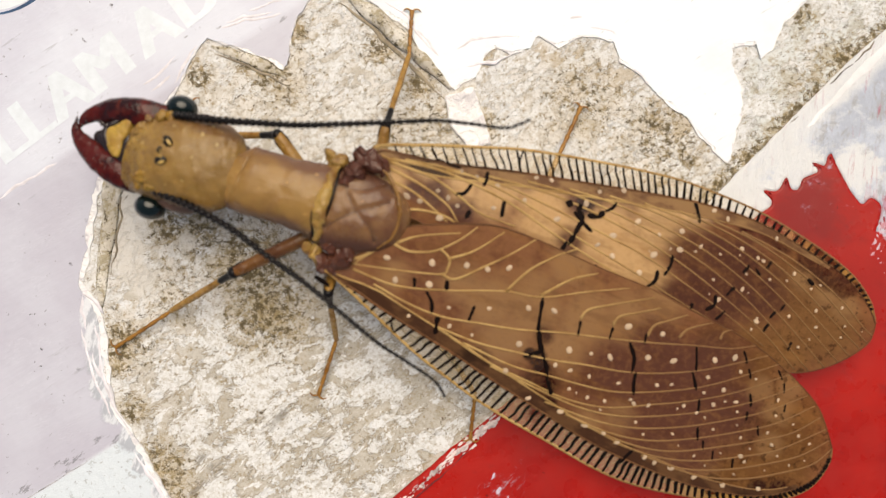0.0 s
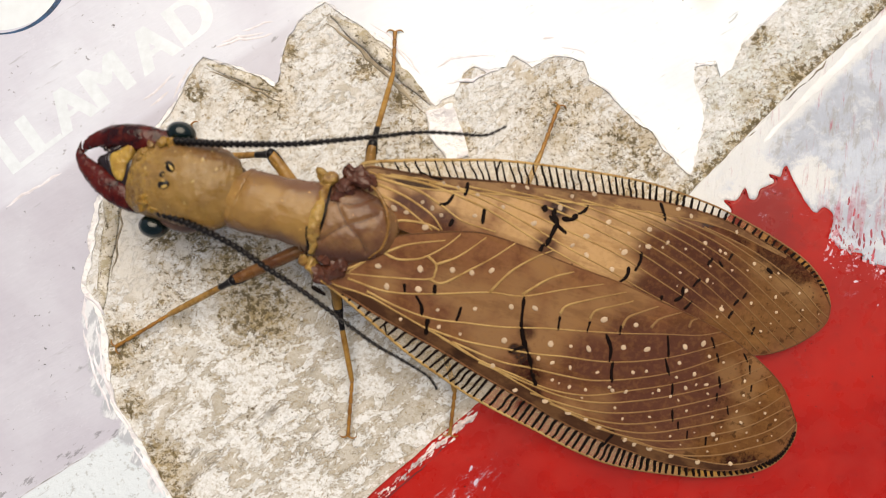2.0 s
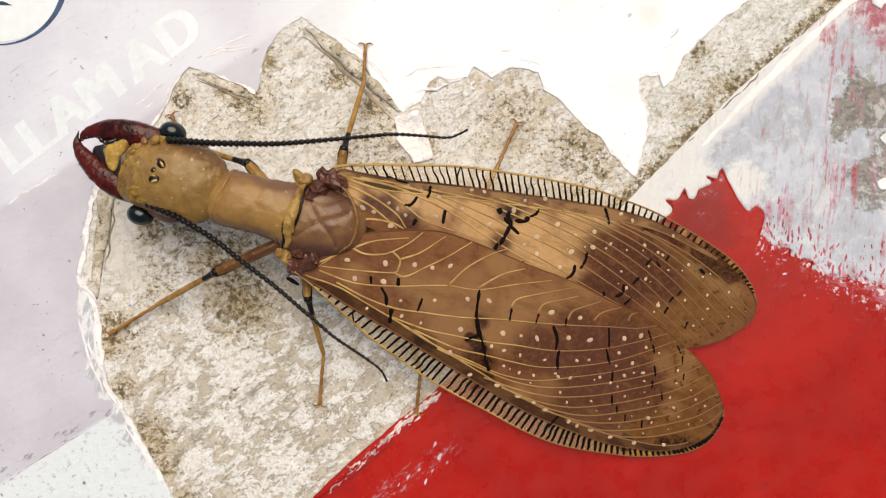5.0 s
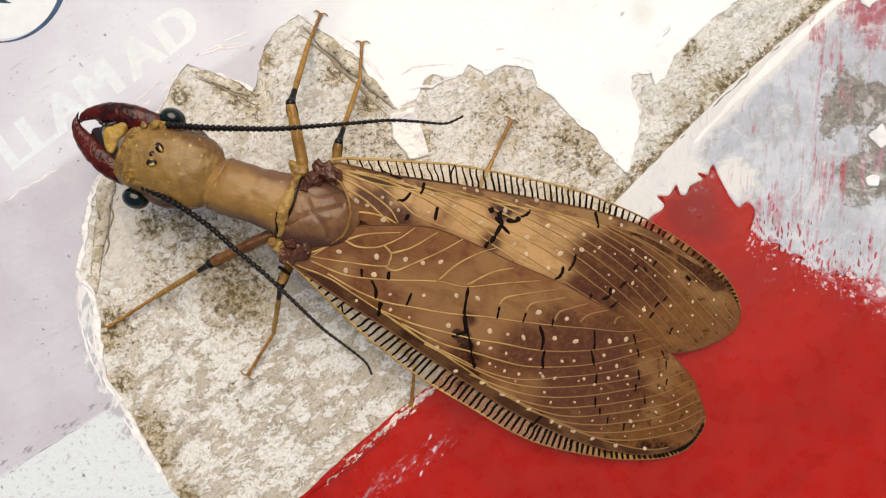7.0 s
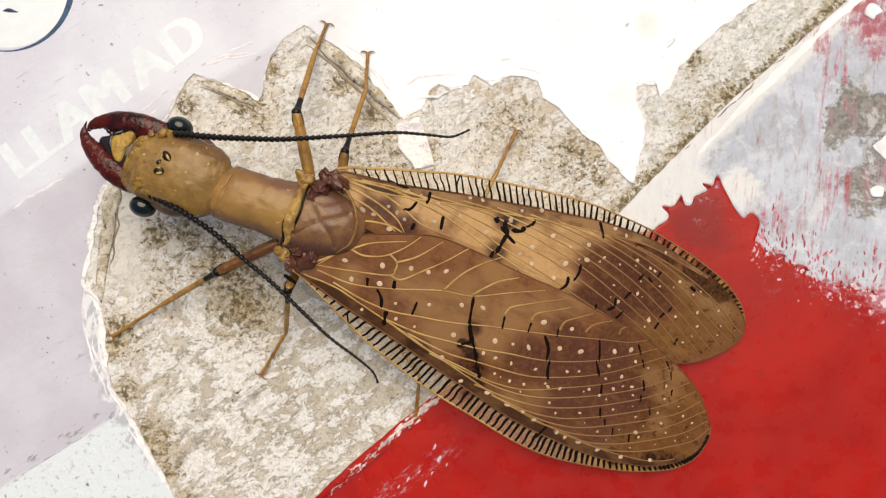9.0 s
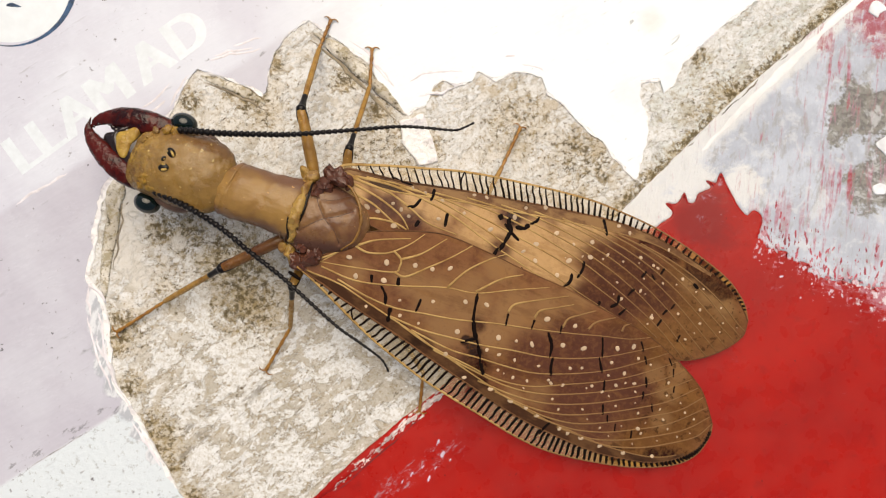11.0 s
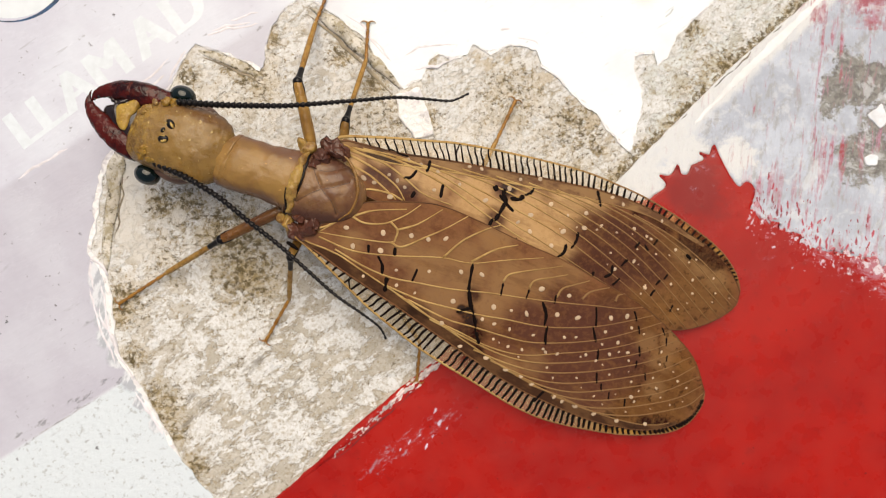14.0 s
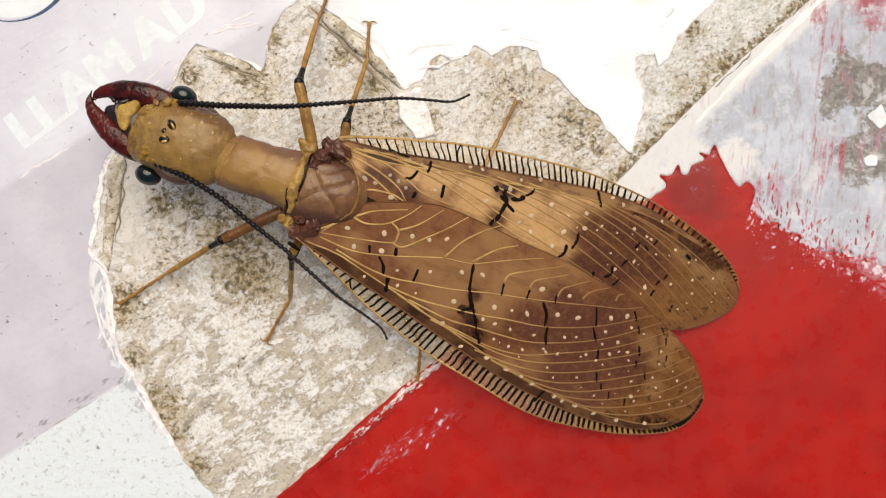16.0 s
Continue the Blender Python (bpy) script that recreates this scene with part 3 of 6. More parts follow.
LEG = cuticle("amber_leg", (0.345, 0.190, 0.044), (0.235, 0.118, 0.026), 0.28, 400)
FOOT = cuticle("amber_foot", (0.330, 0.160, 0.032), (0.215, 0.092, 0.018), 0.3, 400)


def clouds(points, sizes):
    return [(x, y, r) for (x, y), r in zip(points, sizes)]


UNDER_PALE = clouds([(-0.6, 5.9), (4.4, 3.5), (6.2, 1.4), (11.4, 1.2), (13.8, -1.7), (17.8, 1.6), (-12.2, 7.5), (-8.3, 8.6), (17.0, -4.5), (-4.4, 6.6), (21.9, 3.0)], (3.6, 4.2, 3.2, 5.5, 4.5, 4.6, 2.2, 2.0, 3.0, 2.4, 3.0))
UNDER_OCHRE = clouds([(36.9, -9.3), (32.7, -12.9), (38.2, -6.9), (33.9, -4.4), (29.3, -12.4)], (8, 5.5, 6, 4.5, 4))
UNDER_DUSKY = clouds([(30.0, -6.5), (24.3, -3.6), (21.8, -2.0), (25.5, -6.7), (19.8, -6.7), (10.2, 5.7), (9.0, 4.3), (7.5, 0.0), (27.6, -2.8), (21.9, -7.9)], (4.5, 6.5, 4.5, 5.5, 3.2, 3.0, 2.2, 2.0, 5, 4))
UNDER_BLACK = clouds([(31.7, 0.6), (32.6, -0.5), (38.4, -3.8), (28.5, 1.7), (35.6, -2.6), (10.0, 6.2), (11.4, 5.7), (9.4, 4.4), (40.3, -5.7)], (2.4, 2.1, 2.7, 1.6, 1.8, 2.0, 1.8, 1.4, 2.0))
UNDER_DUSKY += clouds([(-7.7, 5.6), (-4.8, 3.4), (-9.6, 6.4), (-3.0, 8.0), (0.5, 7.9), (4.4, 7.3), (13.8, 4.9)], (2.0, 1.9, 1.5, 0.9, 0.8, 0.8, 1.0))
UNDER_TIP = clouds([(38.2, -6.4), (40.4, -8.6), (35.2, -4.9)], (2.6, 2.2, 2.0))
UNDER_SKIN = membrane("wing_membrane_under", 0.93, None, (UNDER_PALE, UNDER_OCHRE, UNDER_DUSKY, UNDER_TIP, UNDER_BLACK), ((0.50, 0.305, 0.140), (0.155, 0.074, 0.027), (0.062, 0.023, 0.0165), (0.235, 0.130, 0.058), (0.02448, 0.00931, 0.0069)))
OVER_PALE = clouds([(-1.8, -6.5), (3.6, -7.3), (9.1, -8.9), (-4.8, -4.2), (-12.2, -3.2), (-0.2, -11.1), (6.7, -12.0), (13.8, -9.0), (7.5, -2.7), (17.8, -7.8), (13.2, -20.5), (18.1, -25.5), (9.2, -21.3), (23.9, -28.6), (-3.3, -15.9)], (4, 5, 5, 3, 2.2, 4, 4, 4.5, 3.2, 3.5, 2.6, 3.2, 2.4, 2.6, 2))
OVER_OCHRE = clouds([(33.0, -26.3), (29.6, -22.9), (34.1, -19.8), (27.2, -28.2), (28.6, -15.6), (24.4, -12.3)], (7, 6, 6, 4.5, 4, 3))
OVER_DUSKY = clouds([(17.1, -15.4), (22.0, -19.5), (18.8, -21.9), (23.6, -15.5), (17.0, -12.2), (26.2, -20.4), (12.3, -15.3), (21.3, -24.4)], (7, 8, 7, 6, 5, 6, 5, 5))
OVER_DARK = clouds([(2.3, -18.5), (3.8, -15.9), (-1.0, -16.1), (-6.4, -12.8), (-9.4, -11.1), (4.4, -10.4), (-3.3, -13.5)], (3, 2.8, 2.4, 2.2, 1.8, 1.4, 2))
OVER_BLACK = clouds([(24.3, -29.1), (29.7, -30.2), (32.2, -30.1), (2.5, -18.4), (4.5, -19.2), (3.6, -13.2), (14.1, -24.7), (-7.1, -12.7), (-10.9, -8.7)], (1.3, 1.6, 1.5, 1.5, 1.6, 1.2, 1.0, 1.3, 1.3))
OVER_DARK += clouds([(-14.0, -5.2), (-11.5, -7.2), (-9.0, -9.0), (-6.5, -10.9), (-3.6, -12.9), (-0.9, -15.0), (1.6, -16.8), (4.2, -18.6), (6.6, -20.2)], (1.0, 1.1, 1.3, 1.4, 1.2, 1.2, 1.4, 1.4, 1.1))
OVER_BLACK += clouds([(2.7, -12.7), (4.0, -14.2), (4.8, -16.4), (-6.8, -11.3), (-5.6, -12.0), (1.0, -16.7), (2.2, -17.5), (5.2, -19.4)], (0.9, 1.1, 0.8, 0.9, 0.7, 0.9, 1.1, 1.1))
OVER_TIP = clouds([(29.6, -17.8), (31.8, -20.6), (33.4, -17.5), (31.0, -24.6)], (2.0, 2.4, 2.0, 2.0))
OVER_SKIN = membrane("wing_membrane_over", 0.93, None, (OVER_PALE, OVER_OCHRE, OVER_DUSKY, OVER_TIP, OVER_DARK, OVER_BLACK), ((0.255, 0.1358, 0.06072), (0.1275, 0.05605, 0.0184), (0.084, 0.032, 0.0225), (0.215, 0.115, 0.050), (0.038, 0.0128, 0.0080), (0.0204, 0.008075, 0.00598)))


def band_skin(name, deep, light):
    """Brown skin with blackish and paler patches."""
    n = Nodes(name, 0.4, spec=0.1)
    long = n.turned(-24, (0.55, 1.0, 1))
    c = n.mix(n.ramp(n.noise(420, 5, 0.65, long), 0.42, 0.60), deep, light)
    c = n.mix(n.ramp(n.noise(170, 5, 0.6, long), 0.54, 0.64, 0, 0.85), c, (0.022, 0.009682, 0.00504))
    n.bump(n.noise(700, 4), 0.25, 0.0002)
    return n.colour(c)


BANDSKIN = band_skin("dark_wing_field", (0.052, 0.022, 0.011), (0.105, 0.050, 0.022))
PALEBAND = band_skin("brown_wing_field", (0.115, 0.052, 0.024), (0.235, 0.130, 0.056))
CLEAR = membrane("clear_membrane", 0.34, (0.60, 0.465, 0.28))


def vein_skin():
    """Yellow veins that turn brown towards the wing tips."""
    n = Nodes("yellow_vein", 0.45, spec=0.12)
    s = n.axis("X", n.turned(-20.4))
    c = n.mix(n.ramp(n.noise(200, 4), 0.4, 0.65), (0.46, 0.300, 0.115), (0.34, 0.208, 0.075))
    c = n.mix(n.ramp(n.noise(500, 4), 0.5, 0.65, 0, 0.6), c, (0.27, 0.1404, 0.03888))
    c = n.mix(n.ramp(s, 0.024, 0.046), c, (0.225, 0.122, 0.050))
    return n.colour(c)


VEIN = vein_skin()
BROWNVEIN = plain("brown_vein", (0.115, 0.05, 0.02), 0.5, vary=0.5, scale=300, spec=0.15)
MARK = plain("black_mark", (0.006, 0.003, 0.0022), 0.6, bump=0.1, spec=0.06)
SPOT = plain("white_spot", (0.43, 0.315, 0.205), 0.5, vary=0.3, scale=200)
CONCRETE = plain("grey_concrete", (0.33, 0.32, 0.30), 0.85, scale=40)


# ---- building helpers (all lengths in millimetres) ----
def part(name, bm, material, parent=None, label="", smooth=True):
    for v in bm.verts:
        v.co *= MM
    mesh = bpy.data.meshes.new(name)
    bmesh.ops.recalc_face_normals(bm, faces=bm.faces)
    bm.to_mesh(mesh)
    bm.free()
    mesh.materials.append(material)
    if smooth:
        mesh.shade_smooth()
    ob = new(name, mesh)
    ob.parent = parent
    return tagged(ob, label)


def spline(points, per=6):
    """A smooth line through the points (Catmull-Rom)."""
    p = [np.array(q, float) for q in points]
    p = [2 * p[0] - p[1]] + p + [2 * p[-1] - p[-2]]
    out = []
    for i in range(1, len(p) - 2):
        a, b, c, d = p[i - 1 : i + 3]
        for k in range(per):
            t = k / per
            out.append(0.5 * (2 * b + (c - a) * t + (2 * a - 5 * b + 4 * c - d) * t * t + (3 * b - a - 3 * c + d) * t**3))
    return out + [p[-2]]


def loft(bm, stations, sides=14, per=4, power=1.0, up=(0, 0, 1)):
    """A closed skin round a bent spine. Stations: x, y, z, half width, half height."""
    rows = spline(stations, per)
    rings = []
    for i, s in enumerate(rows):
        ahead = Vector(rows[min(i + 1, len(rows) - 1)][:3] - rows[max(i - 1, 0)][:3]).normalized()
        side = ahead.cross(Vector(up)).normalized()
        top = side.cross(ahead).normalized()
        ring = []
        for k in range(sides):
            a = 2 * math.pi * k / sides
            c, d = math.cos(a), math.sin(a)
            c, d = math.copysign(abs(c) ** power, c), math.copysign(abs(d) ** power, d)
            ring.append(bm.verts.new(Vector(s[:3]) + side * c * max(s[3], 0.01) + top * d * max(s[4], 0.01)))
        rings.append(ring)
    for a, b in zip(rings, rings[1:]):
        for k in range(sides):
            bm.faces.new((a[k], a[(k + 1) % sides], b[(k + 1) % sides], b[k]))
    bm.faces.new(rings[0])
    bm.faces.new(rings[-1])
    return bm


def rough(bm, amount, grain):
    """Uneven, hand-made looking surface."""
    for v in bm.verts:
        v.co += amount * (noise.noise_vector(v.co * grain) + 0.5 * noise.noise_vector(v.co * grain * 2.7))
    return bm


def ball(bm, centre, radii, turn=0.0, seg=20):
    m = Matrix.Translation(centre) @ Matrix.Rotation(turn, 4, "Z") @ Matrix.Diagonal((*radii, 1))
    bmesh.ops.create_uvsphere(bm, u_segments=seg, v_segments=seg // 2 + 2, radius=1, matrix=m)
    return bm


def torn(points, rough=0.25, step=0.7, seed=0.0):
    """A line through the points with a ragged, torn course."""
    out = []
    for a, b in zip(points, points[1:]):
        a, b = Vector((*a[:2], 0)), Vector((*b[:2], 0))
        n = max(1, round((b - a).length / step))
        for k in range(n):
            p = a.lerp(b, k / n)
            out.append(p + rough * Vector((noise.noise(p * 0.55 + Vector((seed, 0, 3))) + 0.5 * noise.noise(p * 1.7 + Vector((seed, 0, 3))), noise.noise(p * 0.55 + Vector((0, seed, 9))) + 0.5 * noise.noise(p * 1.7 + Vector((0, seed, 9))), 0)))
    return out + [Vector((*points[-1][:2], 0))]


def sheet(loop, z, thick, curl=0.0, rim=0.0, seed=0.0):
    """A sheet with the given outline, its top at z; within rim of the outline it lifts by up to curl."""
    bm = bmesh.new()
    n = len(loop)
    area = sum(loop[i].x * loop[(i + 1) % n].y - loop[(i + 1) % n].x * loop[i].y for i in range(n))
    sign = 1 if area > 0 else -1
    low = [bm.verts.new((p.x, p.y, z - thick)) for p in loop]
    edge = [bm.verts.new((p.x, p.y, z + curl * max(0.0, 0.5 + noise.noise(p * 0.2 + Vector((seed, 0, 0)))))) for p in loop]
    rings = [low, edge]
    if rim:
        inner = []
        for i, p in enumerate(loop):
            t = (loop[(i + 2) % n] - loop[i - 2]).normalized()
            inner.append(bm.verts.new((p.x - sign * t.y * rim, p.y + sign * t.x * rim, z)))
        rings.append(inner)
    for a, b in zip(rings, rings[1:]):
        for k in range(n):
            bm.faces.new((a[k], a[(k + 1) % n], b[(k + 1) % n], b[k]))
    top = rings[-1]
    edges = [bm.edges.get((top[k], top[(k + 1) % n])) for k in range(n)]
    bmesh.ops.triangle_fill(bm, use_beauty=True, edges=edges)
    return bm


# ---- the support: a weathered board on the ground ----
bm = bmesh.new()
bmesh.ops.create_grid(bm, x_segments=2, y_segments=2, size=60000)
ground = part("ground", bm, CONCRETE, smooth=False)
ground.location.z = -0.03
tagged(ground, "plain grey concrete ground under the board", "ground", kind="structure")

board = tagged(new("sign_board"), "weathered painted board with torn printed label and red paint", "board")
bm = bmesh.new()
bmesh.ops.create_cube(bm, size=1, matrix=Matrix.Translation((0, 0, -15)) @ Matrix.Diagonal((420, 320, 30, 1)))
part("panel", bm, DIRTY, board, "dirty off-white board showing where the label is torn away", smooth=False)

# the torn edge, from the diagonal joint round the bare patch and back to the joint
STRIP = [(64.5, 52.7), (54.5, 44.4), (46.2, 36.8), (43.7, 35.1), (40.4, 32.4), (37.2, 29.5), (34.6, 27.0), (33.2, 23.9), (31.9, 22.8), (31.3, 24.5), (28.4, 24.3), (28.3, 22.4), (29.4, 19.1), (29.4, 15.8), (28.4, 12.0), (27.8, 9.9)]
MIDDLE = [(27.3, 10.2), (25.8, 12.0), (22.9, 15.2), (19.6, 18.3), (16.7, 21.2), (14.8, 22.6), (13.8, 25.1), (10.1, 25.9), (7.2, 24.5), (4.5, 25.8), (3.6, 24.3), (1.4, 23.6), (-0.7, 24.5), (-2.1, 23.2), (-3.2, 20.7), (-5.7, 19.3)]
RIDGE = [(-7.7, 21.3), (-9.8, 23.8), (-11.5, 27.0), (-14.4, 29.0), (-16.8, 30.7), (-18.5, 31.9), (-20.2, 33.2), (-23.1, 31.3), (-25.3, 28.2), (-26.1, 24.9), (-26.8, 22.0), (-28.4, 23.1), (-31.8, 24.5), (-34.7, 25.3), (-36.5, 26.1)]
LEFT = [(-38.4, 23.6), (-40.0, 20.3), (-41.4, 17.7), (-45.4, 12.9), (-49.5, 9.1), (-50.3, 6.6), (-50.9, 2.9), (-51.6, -1.6), (-52.4, -4.5), (-50.6, -7.0), (-49.6, -9.5), (-49.3, -12.8), (-48.9, -17.0), (-48.1, -20.3), (-45.3, -24.6), (-43.1, -28.5), (-40.8, -32.7), (-39.0, -36.4), (-36.6, -39.7), (-34.0, -42.4), (-29.6, -46.7)]
FARLOW = (-122.2, -128.1)
FARHIGH = (126.2, 107.8)
outline = torn(STRIP + MIDDLE + RIDGE + LEFT, 0.35, 0.6, 4.0)
far = [Vector((*FARLOW, 0)), Vector((-205, -155, 0)), Vector((-205, 155, 0)), Vector((*FARHIGH, 0))]
part("label_backing", sheet(outline + far, 0.13, 0.12, 0.07, 0.35, 2.0), PLY, board, "torn white paper layer of the label", False)
wide = torn([(x - 0.75 * (x < -40), y + 0.25 * (x > -40)) for x, y in STRIP + MIDDLE + RIDGE + LEFT], 0.45, 0.45, 11.0)
part("label_print", sheet(wide + far, 0.19, 0.16), FILM, board, "pale lavender printed label film", False)


# a point at a share of a plan line
def along2(line, t):
    f = t * (len(line) - 1)
    i = min(int(f), len(line) - 2)
    return Vector(line[i]).lerp(Vector(line[i + 1]), f - i)


def bead(name, line, half, high, z, material, label="", rough=0.15, sides=10):
    """A low rounded strip along a plan line, uneven in width and height."""
    bm = bmesh.new()
    pts = torn([tuple(p) for p in line], rough, 1.0, 3.3)
    n = len(pts) - 1
    loft(bm, [(p.x, p.y, z + 0.2 * high * noise.noise(p * 0.4), half * (0.8 + 0.5 * noise.noise(p * 0.33)) * min(1, 0.15 + 3 * min(k, n - k) / n), high * (0.85 + 0.4 * noise.noise(p * 0.5)) * min(1, 0.15 + 3 * min(k, n - k) / n)) for k, p in enumerate(pts)], sides, 1)
    return part(name, bm, material, board, label)


JOINT = [(-39.9, -54.5), (-18.9, -36.3), (-11.0, -29.1), (-1.1, -20.8), (9.7, -11.2), (22.9, 2.4)]
REDTOP = [(22.9, 2.4), (30.0, 2.9), (31.5, 3.7), (32.9, 4.6), (33.1, 5.5), (32.2, 6.6), (33.6, 6.5), (34.2, 6.9), (34.9, 8.2), (35.5, 6.8), (36.4, 6.7), (36.9, 8.0), (37.7, 8.4), (38.8, 8.9), (38.1, 10.0), (39.0, 9.7), (39.6, 9.6), (39.9, 10.6), (40.4, 11.1), (40.9, 9.9), (41.9, 8.0), (42.9, 6.1), (44.1, 4.9), (45.2, 5.6), (46.4, 4.6), (46.1, 2.1)]
SCRAPED = [(46.1, 2.1), (47.1, 0.3), (49.9, -1.1), (53.2, -2.6), (54.6, -4.3), (59.4, -5.0), (65.0, -6.0), (92.5, -13.7)]


def frayed(points, reach, step, seed):
    """A line with bays and tongues of many sizes."""
    out = torn(points, 0.3, step, seed)
    for k, p in enumerate(out[1:-1], 1):
        q = p + Vector((0, 0, seed))
        p += reach * Vector((noise.noise(q * 0.9) + 0.6 * noise.noise(q * 2.3) + 0.35 * noise.noise(q * 5.1), 1.3 * noise.noise(q * 0.8 + Vector((7, 3, 1))) + 0.8 * noise.noise(q * 2.1 + Vector((2, 9, 4))) + 0.4 * noise.noise(q * 4.7), 0))
    return out


EDGE = torn([tuple(p) for p in spline(REDTOP, 4)], 0.1, 0.25, 1.0)[:-1] + frayed(SCRAPED, 0.85, 0.22, 1.0)
red = torn(JOINT, 0.2, 0.6, 1.0)[:-1] + EDGE + [Vector((205, -60, 0)), Vector((205, -155, 0))]
part("red_paint", sheet(red, 0.16, 0.15, 0.05, 0.4), RED, board, "glossy red paint with worn edges")
BARE = [(22.9, 2.4), (28.7, 8.5), (42.9, 22.7), (59.5, 36.9), (92.8, 65.6)]
bare = torn(BARE, 0.15, 1.0, 5.0) + [Vector((205, 60, 0)), Vector((205, -62, 0))] + list(reversed(EDGE))[:-1]
part("scraped_paint", sheet(bare, 0.10, 0.09, 0.05, 0.4), PRIMER, board, "scraped grey-white primer with red streaks")

# loose chips of white paint on the scraped part
for (x, y), r in (((63.0, 35.1), 1.1), ((63.7, 8.7), 0.9), ((64.8, 15.0), 1.2)):
    chip = [Vector((x + r * (1 + 0.9 * noise.noise(Vector((x + 0.4, y + 0.3, 1.37 * k)))) * math.cos(k / 9 * math.tau), y + 1.1 * r * (1 + 0.9 * noise.noise(Vector((y + 0.3, x + 0.4, 1.37 * k)))) * math.sin(k / 9 * math.tau), 0)) for k in range(9)]
    part("paint_chip", sheet([Vector((*p[:2], 0)) for p in spline([*chip, chip[0]], 2)[:-1]], 0.2, 0.18, 0.06, 0.2), CHIP, board, "loose chip of white paint")

# the raised joint between the two halves, white above and red below
bead("joint_lip", [(27.1, 4.4), (30.4, 7.7), (36.2, 13.0), (42.9, 19.9), (50.3, 27.1), (57.0, 33.6), (67.8, 42.8), (92.8, 63.6)], 0.85, 0.06, 0.07, WHITELIP, "white painted lip along the joint", 0.15)
bead("joint_line", [(26.3, 6.1), (29.6, 9.1), (32.9, 12.4), (38.7, 18.0), (43.7, 22.8), (51.2, 29.6), (59.5, 37.1)], 0.2, 0.1, 0.02, JOINTBROWN, "dark brown line along the joint", 0.5)
bead("joint_lip", [(-21.8, -39.3), (-17.5, -35.6), (-10.2, -29.1), (-5.2, -24.8), (-0.7, -21.1)], 0.75, 0.4, 0.12, RED, "red painted lip along the joint", 0.1)
bm = bmesh.new()
for k in range(150):
    f = random.random() ** 0.6
    x, y = Vector((-17.5, -36.0)).lerp(Vector((-0.9, -21.4)), f) + Vector((0.65, -0.75)) * random.gauss(0.0, 0.28)
    for i in range(random.choice((1, 1, 2))):
        r = random.uniform(0.07, 0.24) * (0.5 + 0.7 * f)
        ring = [bm.verts.new((x + q.x, y + q.y, 0.50 - 0.25 * abs(q.x))) for q in (Matrix.Rotation(radians(41 + random.gauss(0, 14)), 2) @ Vector((2.2 * r * random.uniform(0.6, 1.2) * math.cos(a * math.tau / 7), 0.8 * r * random.uniform(0.6, 1.2) * math.sin(a * math.tau / 7))) for a in range(7))]
        top = bm.verts.new((x, y, 0.56))
        for a, b in zip(ring, ring[1:] + ring[:1]):
            bm.faces.new((a, b, top))
        x, y = x + 0.4, y + 0.3
tagged(part("worn_edge", bm, WORNPINK, board, "white worn scraps on the red lip", False), kind="stuff")
# low bead in darkened red paints the shade under the lip; nothing is cut
bead("lip_shade", [(-20.8, -40.0), (-16.5, -36.3), (-9.2, -29.9), (-4.2, -25.6), (0.3, -21.9)], 0.16, 0.1, 0.1, DARKRED, "dark red strip coloured as groove shade below the lip", 0.25, 8)
for x, y, r in ((-1.2, -28.6, 0.5), (-0.5, -30.4, 0.62), (-5.0, -33.3, 0.45), (-2.5, -34.0, 0.5), (-3.4, -32.2, 0.3), (0.6, -31.2, 0.3), (-6.4, -34.4, 0.3), (-1.5, -32.4, 0.35)):
    lean = Matrix.Rotation(radians(60 + 20 * noise.noise(Vector((x, y, 0.5)))), 2)
    loop = [Vector((x, y, 0)) + (lean @ Vector((0.95 * r * (1 + 0.5 * noise.noise(Vector((x, y, k * 0.77)))) * math.cos(k * math.tau / 10), 0.3 * r * (1 + 0.8 * noise.noise(Vector((y, x, k * 0.77)))) * math.sin(k * math.tau / 10)))).to_3d() for k in range(10)]
    part("pale_scrape", sheet(loop, 0.18, 0.03), LILAC, board, "pale lilac scrape on the red paint", False)

# creased strips and loose scraps left on the bare patch
bead("folded_strip", [(-19.5, 31.4), (-16.0, 29.0), (-11.9, 25.3), (-8.5, 22.0), (-6.2, 19.5)], 1.3, 0.75, 0.1, SPECKLED, "dirty folded strip of torn paper")
# thin brown beads stand in for the shade beside the strips and lip
bead("strip_shade", [(-20.2, 30.4), (-16.8, 28.0), (-12.9, 24.3), (-9.5, 20.8), (-6.9, 18.2)], 0.3, 0.15, 0.02, STRIPSHADE, "thin brown strip coloured as shade along the folded strip", 0.3)
bead("strip_shade", [(-47.3, 9.0), (-47.7, 6.2), (-47.6, 3.9), (-48.1, 1.6), (-48.5, -1.0), (-48.9, -3.4)], 0.18, 0.08, 0.02, STRIPSHADE, "thin brown strip coloured as shade along the folded strip", 0.5)
bead("folded_strip", [(-46.6, 14.5), (-47.9, 10.5), (-48.8, 6.5), (-48.7, 4.4), (-49.1, 2.1), (-49.6, -0.2), (-50.0, -3.4), (-50.2, -7.5)], 1.5, 0.42, 0.05, SPECKLED, "dirty folded strip of torn paper")
bead("paper_lip", [(-35.9, 25.1), (-31.8, 23.6), (-28.4, 22.1), (-26.6, 21.0)], 0.9, 0.2, 0.02, SPECKLED, "thin dirty lip of torn paper", 0.3)
bead("strip_shade", [(-35.5, 24.3), (-31.6, 22.6), (-28.2, 21.0), (-26.2, 20.0)], 0.22, 0.1, 0.02, STRIPSHADE, "thin brown strip coloured as shade under the paper lip", 0.3)
